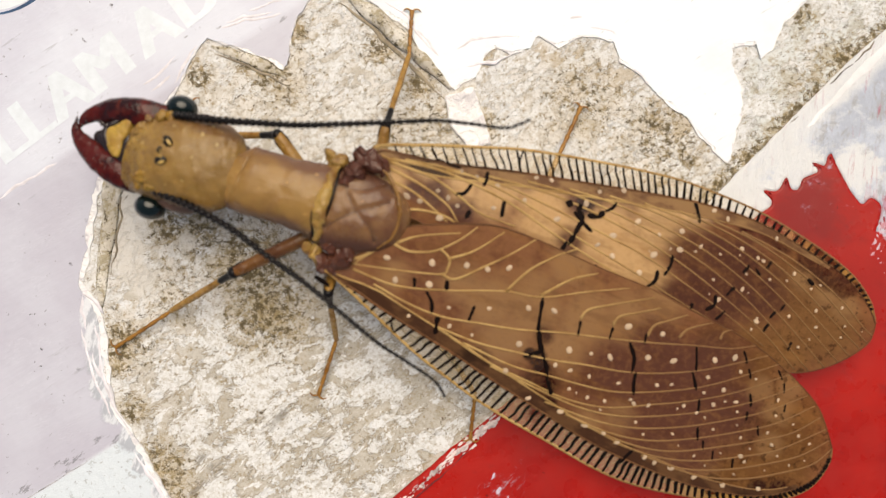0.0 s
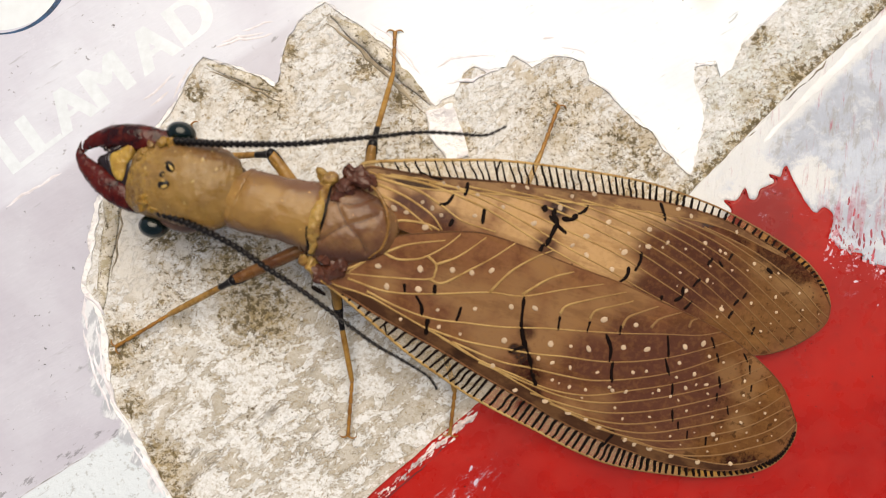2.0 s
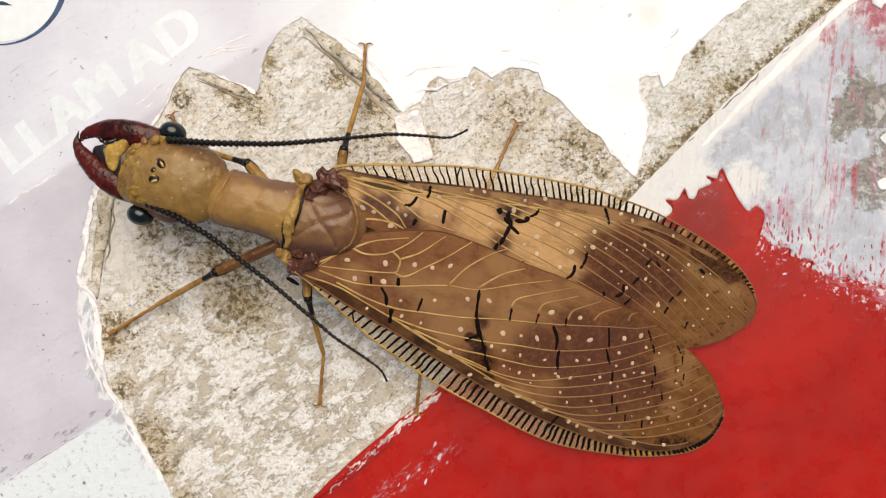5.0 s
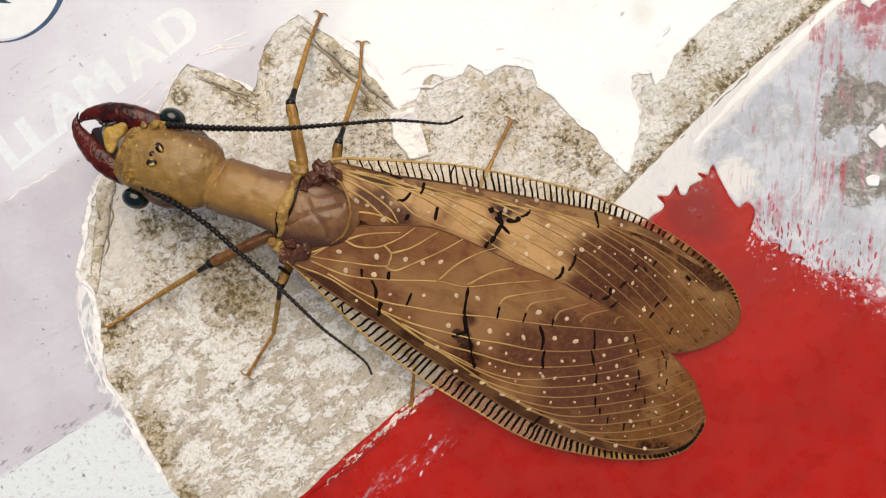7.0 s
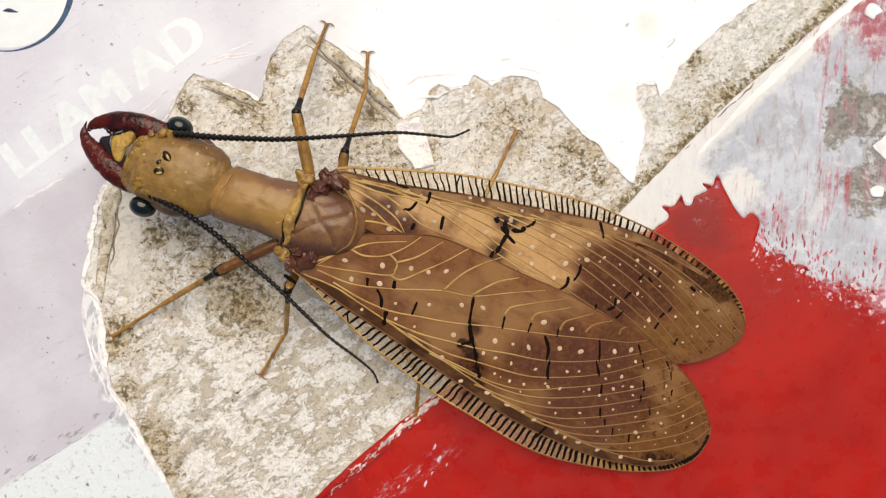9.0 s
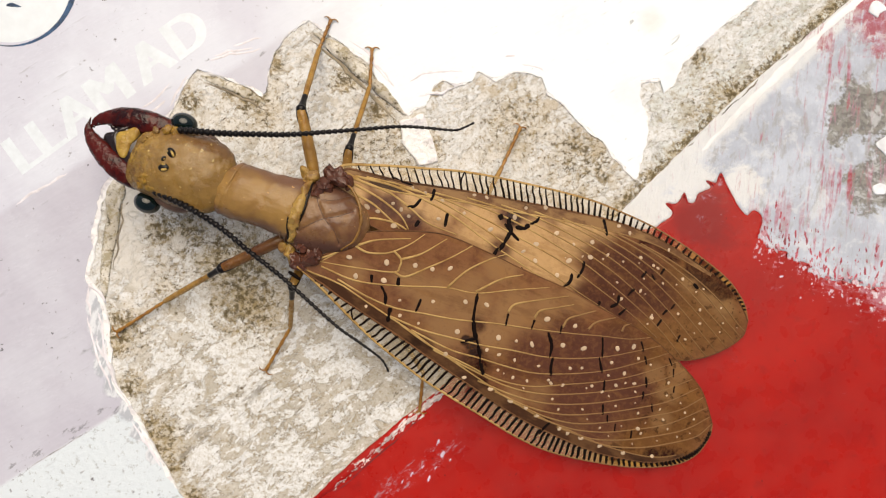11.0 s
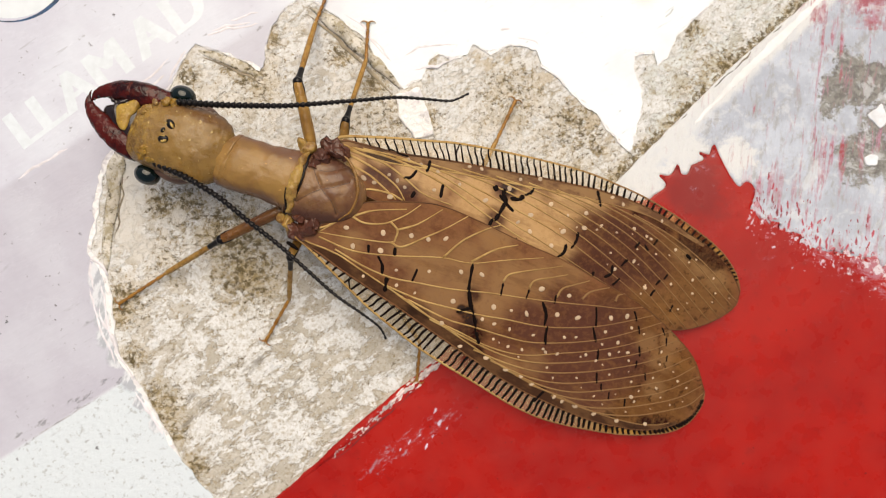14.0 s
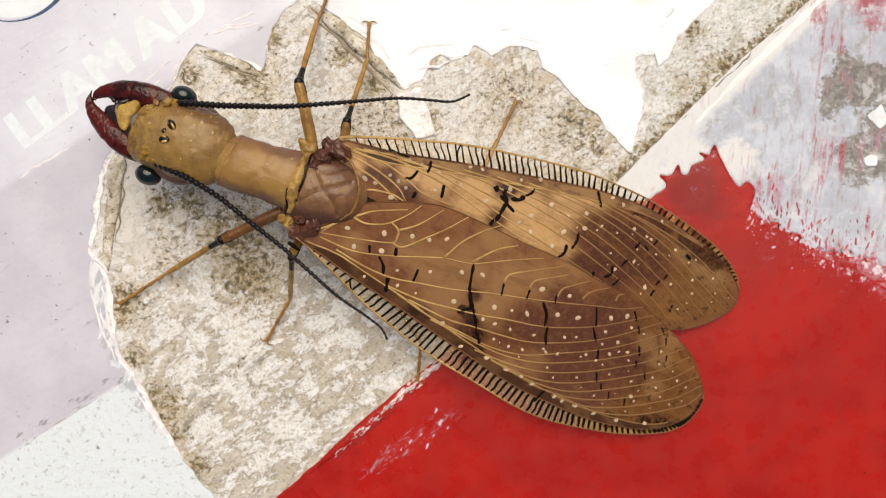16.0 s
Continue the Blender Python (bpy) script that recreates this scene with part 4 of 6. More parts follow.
flake = torn([(-6.9, 18.5), (-3.4, 19.7), (-2.6, 17.4), (-1.1, 12.7), (-4.0, 12.0), (-6.4, 15.2), (-6.9, 18.5)], 0.2, 0.5, 8.0)[:-1]
part("paper_flake", sheet(flake, 0.2, 0.19, 0.15, 0.3), PLY, board, "white flake of torn paper")
WRINKLES = [
    [(-36.3, 26.8), (-32.6, 27.9), (-28.4, 28.6), (-24.7, 30.1)],
    [(-35.1, 27.6), (-30.9, 28.8), (-27.2, 29.3)],
    [(-16.4, 31.3), (-12.7, 29.6), (-9.5, 26.1), (-6.9, 22.8), (-5.4, 21.6)],
    [(-5.4, 21.6), (-3.2, 22.3), (-0.7, 22.6), (1.4, 23.6)],
    [(-5.9, 23.6), (-3.6, 25.5), (0.6, 26.0), (3.9, 25.8)],
    [(-52.7, -7.9), (-52.2, -12.0), (-51.2, -16.1), (-49.1, -20.3), (-47.7, -24.0)],
    [(-51.8, -6.2), (-50.6, -11.2), (-49.9, -16.1), (-48.3, -20.3), (-46.2, -23.7)],
    [(-41.3, 19.1), (-40.0, 22.0), (-38.0, 24.9), (-36.7, 26.3)],
    [(-47.0, -24.6), (-44.9, -27.3), (-43.1, -30.0), (-41.2, -33.5)],
]
WRINKLES += [
    [(10.1, 27.0), (13.8, 26.5), (15.1, 25.3)],
    [(8.0, 27.8), (9.7, 28.3), (10.9, 28.1)],
    [(-52.2, -5.0), (-52.4, -7.9), (-51.7, -10.7)],
    [(-51.3, -11.6), (-50.9, -14.5), (-49.7, -17.4)],
    [(-53.2, -5.0), (-51.2, -6.2), (-49.8, -8.3)],
    [(-45.4, 19.9), (-42.9, 21.1), (-40.9, 23.2), (-39.6, 25.3)],
    [(-44.6, 19.1), (-42.1, 20.5), (-40.2, 22.6)],
    [(-11.9, 29.0), (-10.2, 26.5), (-7.7, 23.2)],
    [(-64.8, 5.0), (-59.1, 8.7), (-53.3, 12.0)],
    [(-32.2, 29.3), (-29.3, 30.1), (-26.0, 30.9)],
]
for line in WRINKLES:
    bead("wrinkle", line, 0.27, 0.10, 0.14, CREASE, "", 0.4, 8)
bead("label_seam", [(-64.8, -34.8), (-59.8, -31.5), (-54.9, -28.5), (-50.7, -25.8), (-47.7, -24.0)], 0.13, 0.04, 0.165, SEAMGREY, "thin grey seam across the label", 0.2, 8)

# print on the label: part of a ring and a word in white capitals
cx, cy = (-63.7, 39.1)
bm = bmesh.new()
disc = [bm.verts.new((cx + 9.3 * math.cos(a / 32 * math.pi), cy + 9.3 * math.sin(a / 32 * math.pi), 0.196)) for a in range(64)]
bm.faces.new(disc)
part("printed_disc", bm, WHITEINK, board, "white printed disc", False)
bm = bmesh.new()
outer = [bm.verts.new((cx + 9.9 * math.cos(a / 32 * math.pi), cy + 9.9 * math.sin(a / 32 * math.pi), 0.201)) for a in range(64)]
inner = [bm.verts.new((cx - 0.40 + 9.3 * math.cos(a / 32 * math.pi), cy - 0.40 + 9.3 * math.sin(a / 32 * math.pi), 0.201)) for a in range(64)]
for k in range(64):
    bm.faces.new((outer[k], outer[(k + 1) % 64], inner[(k + 1) % 64], inner[k]))
part("printed_ring", bm, INK, board, "dark blue printed ring", False)
bm = loft(bmesh.new(), [(*(-64.3, 35.2, 0.2), 0.1, 0.01), (*(-63.5, 35.3, 0.2), 0.3, 0.012), (*(-62.1, 35.0, 0.2), 0.05, 0.01)], 8, 4)
part("printed_mark", bm, INK, board, "small dark blue printed mark")
across = 0.0
for letter, step in zip("LLAMAD", (4.2, 4.7, 5.6, 8.0, 6.0, 6)):
    text = bpy.data.curves.new("letter", "FONT")
    text.body, text.size = letter, 8.2
    flat = new("letter", text)
    drawn = flat.evaluated_get(bpy.context.evaluated_depsgraph_get()).to_mesh()
    bm = bmesh.new()
    for k in range(5):
        start = len(bm.verts)
        bm.from_mesh(drawn)
        bm.verts.ensure_lookup_table()
        for v in bm.verts[start:]:
            v.co = Vector((v.co.x + across + 0.22 * (k - 2), v.co.y, 0.004 * k))
    bpy.data.objects.remove(flat)
    for v in bm.verts:
        v.co = Matrix.Rotation(radians(36), 3, "Z") @ v.co + Vector((*(-62.1, 10.4), 0.201))
    part("printed_letter", bm, LETTERINK, board, "white printed capital letter", False)
    across += step

# flecks of pale paint on the red and of red paint on the primer, along the scraped edge
def flecks(count, side, spread, upright, z, material, label):
    """Ragged flat flecks strewn to one side of the scraped edge."""
    bm = bmesh.new()
    for k in range(count):
        p = along2(SCRAPED[:-1], random.random()) + Vector((0.42, 0.9)) * side * (abs(random.gauss(0, spread)) - 0.9)
        r = random.choice((0.06, 0.08, 0.1, 0.13, 0.17, 0.24, 0.34))
        turn = radians(random.gauss(84, 12)) if upright else random.uniform(0, 3)
        ring = []
        for i in range(8):
            w = r * random.uniform(0.55, 1.25)
            v = Matrix.Rotation(turn, 2) @ Vector((w * math.cos(i * math.tau / 8) * (2.4 if upright else 1.4), w * math.sin(i * math.tau / 8) * 0.75))
            ring.append(bm.verts.new((p.x + v.x, p.y + v.y, z - 0.02)))
        peak = bm.verts.new((p.x, p.y, z + 0.1 * r))
        for a, b in zip(ring, ring[1:] + ring[:1]):
            bm.faces.new((a, b, peak))
    tagged(part("paint_fleck", bm, material, board, label, False), kind="stuff")


flecks(300, -1, 1.9, False, 0.165, FLECK, "small ragged flecks of pale paint on the red")
flecks(260, 1, 3.4, True, 0.105, REDFLECK, "small upright flecks of red paint on the primer")

# ---- the insect ----
NECK = Vector((-29.44, 8.17, 10.50))
fly = new("dobsonfly")
tagged(fly, "tan dobsonfly with white-spotted brown wings standing on the board", "insect")
fly.location = ORIGIN * MM


def limb(name, bm, material, label="", parent=None, origin=ORIGIN):
    """A part of the insect, built where it lies in the plan."""
    for v in bm.verts:
        v.co -= origin
    return part(name, bm, material, parent or fly, label)


def wing_height(x, y):
    s, w = (x + 17) * 0.94 - (y - 4) * 0.35, (x + 17) * 0.35 + (y - 4) * 0.94
    return 10.8 - 0.15 * s - 0.011 * w * w * max(0.1, 1 - s / 62)


def on_head(name, bm, material, label=""):
    return limb(name, bm, material, label, head, NECK)


# head, with all that it carries
head = limb("head", rough(loft(bmesh.new(), [(*(-40.7, 11.8, 10.6), 2.9, 0.9), (*(-40.1, 11.6, 10.8), 3.7, 1.7), (*(-38.3, 11.1, 11.0), 4.3, 2.55), (*(-35.5, 10.5, 11.2), 4.7, 2.9), (*(-32.6, 9.6, 11.1), 4.95, 2.9), (*(-30.8, 9.05, 10.9), 4.85, 2.7), (*(-29.7, 8.7, 10.6), 4.3, 2.5), (*(-29.1, 8.5, 10.4), 3.7, 2.3), (*(-28.8, 8.4, 10.2), 3.0, 1.8)], 56, 12, 0.92), 0.16, 0.8), HEADSKIN, "flattened tan head with rough front", None, NECK)
head.location = (NECK - ORIGIN) * MM

UPPER_JAW = [(-35.6, 15.9, 10.4, 0.84, 0.7), (-37.3, 15.9, 10.6, 1.39, 1.05), (-38.9, 16.25, 10.8, 1.64, 1.15), (-40.5, 16.7, 10.8, 1.54, 1.1), (-42.2, 16.95, 10.7, 1.39, 0.95), (-43.6, 17.0, 10.6, 1.16, 0.8), (-45.0, 16.92, 10.5, 0.80, 0.6), (-46.0, 16.5, 10.4, 0.60, 0.4), (-46.7, 15.8, 10.3, 0.08, 0.1)]
LOWER_JAW = [(-40.4, 8.3, 10.3, 0.94, 0.8), (-41.5, 9.3, 10.6, 1.44, 1.05), (-42.9, 10.5, 10.8, 1.59, 1.1), (-44.3, 11.7, 10.8, 1.42, 1.05), (-45.3, 12.8, 10.7, 1.29, 0.9), (-46.1, 13.75, 10.6, 1.06, 0.75), (-46.6, 14.55, 10.6, 0.80, 0.6), (-46.95, 15.45, 10.5, 0.57, 0.42), (-46.95, 16.3, 10.5, 0.2, 0.22), (-46.7, 17.2, 10.4, 0.04, 0.05)]
for jaw, label in ((UPPER_JAW, "glossy dark maroon mandible"), (LOWER_JAW, "glossy dark maroon hooked mandible")):
    on_head("mandible", rough(loft(bmesh.new(), jaw, 22, 9, 0.85), 0.08, 1.5), MAROON, label)
for spot, size in zip([(-46.1, 15.9), (-45.5, 16.25), (-44.8, 16.3), (-44.2, 16.15), (-43.7, 15.8), (-43.3, 15.45), (-42.8, 15.7), (-46.4, 15.0), (-46.1, 14.65), (-45.7, 14.3), (-45.2, 14.0), (-44.6, 13.65), (-44.2, 13.2), (-43.6, 12.6)], (0.2, 0.26, 0.24, 0.3, 0.4, 0.45, 0.5, 0.2, 0.24, 0.28, 0.26, 0.36, 0.4, 0.5)):
    on_head("tooth", rough(ball(bmesh.new(), (*spot, 10.7), (size, size * 0.75, size * 0.6), random.uniform(0, 3), 14), 0.12, 1.8), DARKMOUTH, "black tooth on the mandible")
on_head("mouthparts", loft(bmesh.new(), [(*(-44.9, 14.7, 10.2), 0.5, 0.3), (*(-44.2, 14.3, 10.4), 1.1, 0.45), (*(-43.4, 13.8, 10.5), 1.9, 0.6), (*(-41.7, 12.5, 10.7), 3.3, 0.9), (*(-40.3, 12.1, 10.4), 3.3, 1.2)], 16, 4), DARKMOUTH, "glossy black-brown mouthparts")
lip = spline([p[:2] for p in [(-43.0, 14.1, 11.7), (-42.6, 14.9, 11.7), (-41.5, 15.2, 11.7), (-40.2, 15.7, 11.7), (-39.9, 15.1, 11.7), (-40.3, 14.1, 11.7), (-41.0, 13.4, 11.7), (-41.3, 12.4, 11.7), (-41.8, 11.6, 11.7), (-42.4, 11.9, 11.7), (-42.9, 13.0, 11.7), (-43.0, 14.1, 11.7)]], 5)[:-1]
bm = sheet([Vector((p[0], p[1], 0)) for p in lip], 11.75, 0.7, -0.25, 0.3)
on_head("labrum", rough(bm, 0.06, 1.0), LIPYELLOW, "waxy yellow upper lip")
bm = loft(bmesh.new(), [(-41.0, 15.75, 11.3, 0.1, 0.1), (-42.1, 15.4, 11.4, 0.3, 0.25), (-43.1, 14.5, 11.4, 0.42, 0.3), (-43.0, 13.4, 11.4, 0.34, 0.28), (-42.5, 12.3, 11.4, 0.3, 0.25), (-41.9, 11.6, 11.3, 0.1, 0.1)], 12, 5)
on_head("lip_rim", rough(bm, 0.14, 1.6), DARKMOUTH, "shiny black rim round the upper lip")
for line in ([(-38.6, 7.0, 10.8, 0.3, 0.4), (-36.9, 6.0, 10.7, 0.75, 0.8), (-35.2, 5.3, 10.6, 0.8, 0.8), (-33.6, 5.0, 10.6, 0.3, 0.4)], [(-33.9, 15.0, 10.9, 0.3, 0.4), (-32.2, 14.5, 10.9, 0.75, 0.8), (-30.5, 13.7, 10.8, 0.75, 0.8), (-29.2, 12.3, 10.6, 0.4, 0.5)]):
    on_head("cheek", rough(loft(bmesh.new(), line, 16, 5), 0.08, 1.1), CHEEK, "purple-brown cheek behind the eye")
for spot in [(-34.5, 16.3, 10.4)], [(-39.4, 5.9, 10.3)]:
    on_head("eye", ball(bmesh.new(), spot[0], (1.72, 1.4, 1.5), radians(-20), 28), EYE, "bulging glossy green-black eye")
for spot, size, turn, gleams in (
    ((-34.8, 12.0, 14.0), (0.72, 0.50, 0.32), -62, (((-34.55, 11.85, 14.22), (0.46, 0.17, 0.16), -62), ((-35.15, 12.15, 14.18), (0.18, 0.10, 0.10), -62))),
    ((-35.75, 11.25, 14.0), (0.40, 0.30, 0.28), 50, (((-35.6, 11.2, 14.2), (0.12, 0.10, 0.1), 0),)),
    ((-35.75, 10.15, 14.0), (0.72, 0.52, 0.32), 5, (((-35.65, 9.86, 14.2), (0.42, 0.20, 0.16), 8), ((-35.7, 10.5, 14.2), (0.30, 0.10, 0.12), -8))),
):
    ocellus = on_head("ocellus", ball(bmesh.new(), spot, size, radians(turn), 18), BLACK, "black simple eye with yellow lens")
    for at, radii, lean in gleams:
        limb("lens", ball(bmesh.new(), at, radii, radians(lean), 14), OCHRE, "shiny yellow lens", ocellus, NECK)
for spot, size in zip([(-35.8, 15.1, 12.8), (-34.8, 14.9, 12.6), (-35.4, 15.4, 12.2), (-37.3, 15.0, 12.6), (-38.1, 14.4, 12.7), (-37.6, 13.9, 13.0), (-38.7, 13.7, 12.8), (-39.0, 12.7, 12.8), (-39.0, 10.5, 12.7), (-38.5, 8.8, 13.3), (-39.1, 8.1, 12.7), (-37.9, 7.8, 12.9), (-38.2, 9.6, 13.1), (-37.2, 7.9, 12.9), (-36.7, 7.5, 12.6)], (0.8, 0.75, 0.6, 0.55, 0.55, 0.4, 0.45, 0.4, 0.5, 0.8, 0.7, 0.75, 0.5, 0.6, 0.5)):
    bm = ball(bmesh.new(), spot, (size, size * 0.75, size * 0.45), random.uniform(-1, 1), 18)
    for v in bm.verts:
        v.co += 0.35 * size * (noise.noise_vector(v.co * 1.7) + 0.6 * noise.noise_vector(v.co * 4.1))
    on_head("tubercle", bm, YELLOW if size > 0.65 else HEADSKIN, "rough yellow bump by the antenna")


def antenna(line, thick):
    """A string of short joints that taper to a hooked tip."""
    bm = bmesh.new()
    path = spline(line, 24)
    far = np.cumsum([0] + [np.linalg.norm(b - a) for a, b in zip(path, path[1:])])
    count = 52
    ends = [np.array([np.interp(far[-1] * k / count, far, [p[c] for p in path]) for c in range(3)]) for k in range(count + 1)]
    rows = []
    for k, (a, b) in enumerate(zip(ends, ends[1:])):
        r = thick * (1 - 0.68 * (k / count) ** 1.2)
        rows += [(*(a * (1 - f) + b * f), r * g, r * g) for f, g in ((0.0, 0.55), (0.12, 0.74), (0.5, 0.98), (0.82, 1.12), (0.95, 0.95))]
    return loft(bm, rows + [(*ends[-1], 0.03, 0.03)], 8, 1)


ANTENNAE = []


def feeler(line):
    base = Vector(line[0])
    ob = limb("antenna", antenna(line, 0.45), BLACK, "long beaded black antenna", head, base)
    ob.location = (base - NECK) * MM
    ANTENNAE.append((ob, base - NECK))


feeler([(-34.6, 15.1, 12.6), (-32.7, 14.9, 13.0), (-28.9, 14.5, 13.4), (-24.6, 14.3, 13.6), (-20.3, 14.2, 13.6), (-15.3, 14.5, 13.4), (-10.3, 14.9, 13.0), (-6.0, 15.2, 12.8), (-2.4, 15.0, 12.6), (0.9, 14.7, 12.4), (2.3, 15.1, 12.3), (3.5, 15.7, 12.2)])
feeler([(-37.8, 7.3, 12.4), (-35.6, 6.3, 12.8), (-32.6, 4.7, 13.2), (-29.0, 2.2, 13.0), (-25.6, -0.9, 12.6), (-22.0, -4.0, 12.2), (-18.5, -7.5, 11.6), (-15.0, -11.0, 11.0), (-12.1, -13.3, 10.6), (-9.9, -15.1, 10.3), (-9.0, -16.1, 10.2), (-8.5, -17.4, 10.0)])

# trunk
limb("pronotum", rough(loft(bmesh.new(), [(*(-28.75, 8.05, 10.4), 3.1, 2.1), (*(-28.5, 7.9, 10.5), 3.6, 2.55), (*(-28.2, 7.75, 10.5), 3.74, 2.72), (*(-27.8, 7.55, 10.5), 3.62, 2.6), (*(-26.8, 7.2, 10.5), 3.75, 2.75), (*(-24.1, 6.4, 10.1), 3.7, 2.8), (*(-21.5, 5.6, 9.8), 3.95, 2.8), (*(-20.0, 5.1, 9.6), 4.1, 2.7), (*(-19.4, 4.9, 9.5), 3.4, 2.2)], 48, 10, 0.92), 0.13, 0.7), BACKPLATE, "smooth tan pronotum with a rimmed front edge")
for at in ([(-28.85, 8.1, 10.4)], 3.35, 2.3), ([(-20.7, 5.2, 9.4)], 4.15, 2.8), ([(-19.3, 4.5, 8.9)], 4.45, 2.95):
    p = Vector(at[0][0])
    bm = loft(bmesh.new(), [(*(p + f * Vector((0.95, -0.3, 0))), at[1] * g, at[2] * g) for f, g in ((-0.2, 0.9), (-0.1, 1.0), (0.1, 1.0), (0.2, 0.9))], 28, 2, 0.84)
    limb("joint_membrane", rough(bm, 0.08, 0.9), DARKTAN, "dark folded membrane between the body plates")
bm = loft(bmesh.new(), [(*(-20.8, 5.1, 9.1), 4.1, 2.65), (*(-20.3, 5.0, 9.1), 4.35, 2.85), (*(-19.7, 4.8, 9.1), 4.4, 2.9), (*(-19.2, 4.5, 9.0), 4.1, 2.7)], 40, 4, 0.85)
limb("collar", rough(bm, 0.12, 0.9), DARKTAN, "dark folded collar behind the pronotum")
STRAP = [(-17.9, 8.8, 10.8), (-18.7, 6.8, 12.0), (-19.3, 5.0, 12.45), (-19.8, 3.2, 12.2), (-20.4, 0.8, 10.9)]
bm = loft(bmesh.new(), [(*p, w, 0.5 * w) for p, w in zip(STRAP, (0.40, 0.55, 0.72, 0.62, 0.40))], 20, 8)
limb("collar_strap", rough(bm, 0.32, 1.1), PALEYELLOW, "pale yellow plate across the collar")
for shift in (-1.0, 1.0):
    bm = loft(bmesh.new(), [(p[0] + shift * w, p[1] + 0.3 * shift * w, p[2] - 0.25, 0.14, 0.12) for p, w in zip(STRAP, (0.4, 0.85, 1.0, 0.8, 0.4))], 8, 5)
    limb("collar_seam", rough(bm, 0.06, 1.5), BLACK, "black seam beside the yellow plate")
DOME = rough(loft(bmesh.new(), [(*(-19.9, 4.7, 8.6), 4.0, 2.6), (*(-18.8, 4.3, 8.7), 4.8, 3.15), (*(-16.9, 3.9, 8.7), 4.95, 3.3), (*(-14.9, 3.5, 8.6), 4.6, 3.25), (*(-13.1, 3.1, 8.4), 3.9, 3.0), (*(-12.0, 2.9, 8.0), 3.0, 2.5), (*(-11.2, 2.7, 7.4), 1.6, 1.6)], 96, 20, 0.9), 0.07, 0.6)
SEAMS = ([(-17.0, 6.9), (-16.4, 5.0), (-15.6, 3.5), (-14.6, 2.2), (-14.1, 0.6)], [(-19.2, 2.3), (-17.5, 3.2), (-16.0, 3.8), (-14.3, 4.1), (-12.2, 4.8)], [(-17.6, 6.6), (-15.1, 6.2), (-12.9, 6.8)])
grooves = np.array([p for line in SEAMS for p in spline(line, 8)])
for v in DOME.verts:
    if v.co.z > 9:
        off = np.hypot(grooves[:, 0] - v.co.x, grooves[:, 1] - v.co.y).min()
        v.co.z += 0.10 - 0.26 * math.exp(-((off / 0.30) ** 2))
CREST = np.array([v.co[:] for v in DOME.verts if v.co.z > 9.5])
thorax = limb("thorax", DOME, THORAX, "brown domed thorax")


def on_dome(x, y):
    """The dome's height over a plan point."""
    gap = (CREST[:, 0] - x) ** 2 + (CREST[:, 1] - y) ** 2
    return CREST[np.argsort(gap)[:9], 2].mean()


bm = loft(bmesh.new(), [(*p, w, w * 0.8) for p, w in zip([(-13.1, 8.5, 10.9), (-12.0, 7.0, 11.0), (-11.3, 5.0, 11.0), (-11.3, 3.0, 10.9), (-12.2, 1.0, 10.7), (-13.9, -0.2, 10.5)], (0.12, 0.2, 0.22, 0.22, 0.18, 0.1))], 10, 6)
limb("thorax_ridge", rough(bm, 0.08, 1.2), TAN, "tan ridge behind the thorax plates", thorax)
for line in SEAMS:
    bm = loft(bmesh.new(), [(*p, on_dome(*p) - 0.03, 0.06, 0.05) for p in spline(line, 6)], 6, 1)
    limb("suture", bm, SEAM, "dark seam", thorax)
for spot, size in ([(-14.7, 9.4, 10.5)], 1.7), ([(-13.2, 8.9, 10.6)], 1.2), ([(-15.9, 8.1, 10.9)], 1.3), ([(-16.9, 7.2, 11.2)], 1.0), ([(-19.0, 0.3, 10.8)], 0.9), ([(-19.6, -1.9, 10.0)], 1.5), ([(-18.0, -1.2, 10.4)], 1.2), ([(-17.2, -0.5, 10.7)], 1.1):
    bm = ball(bmesh.new(), spot[0], (size, size * 0.7, size * 0.5), radians(random.uniform(-60, 30)), 28)
    for v in bm.verts:
        v.co += 0.65 * noise.noise_vector(v.co * 0.9) + 0.32 * noise.noise_vector(v.co * 2.2)
    limb("wing_hinge", bm, HINGE, "knobbly dark red-brown wing hinge")
for spot, size in ([(-18.0, 9.1, 10.4)], 1.3), ([(-18.8, 10.0, 9.8)], 1.0), ([(-20.8, -0.5, 9.8)], 1.2), ([(-21.7, 0.2, 9.4)], 0.9), ([(-20.4, -1.7, 9.3)], 1.0):
    bm = ball(bmesh.new(), spot[0], (size, size * 0.65, size * 0.6), radians(random.uniform(30, 90)), 24)
    for v in bm.verts:
        v.co += 0.45 * noise.noise_vector(v.co * 0.9) + 0.12 * noise.noise_vector(v.co * 2.2)
    limb("shoulder_plate", bm, PALEYELLOW, "yellow shoulder plate")
limb("abdomen", loft(bmesh.new(), [(*(-14.2, 3.2, 6.6), 3.4, 2.2), (*(-6.6, 0.4, 4.4), 3.0, 1.9), (*(3.0, -3.6, 3.0), 2.8, 1.6), (*(11.1, -6.9, 2.2), 2.0, 1.3), (*(14.4, -8.4, 1.8), 0.8, 0.7)], 18, 6), TAN, "soft brown abdomen under the wings")


# wings
def along(line, t):
    f = min(max(t, 0.0), 1.0) * (len(line) - 1)
    i = min(int(f), len(line) - 2)
    return line[i] * (1 - f + i) + line[i + 1] * (f - i)


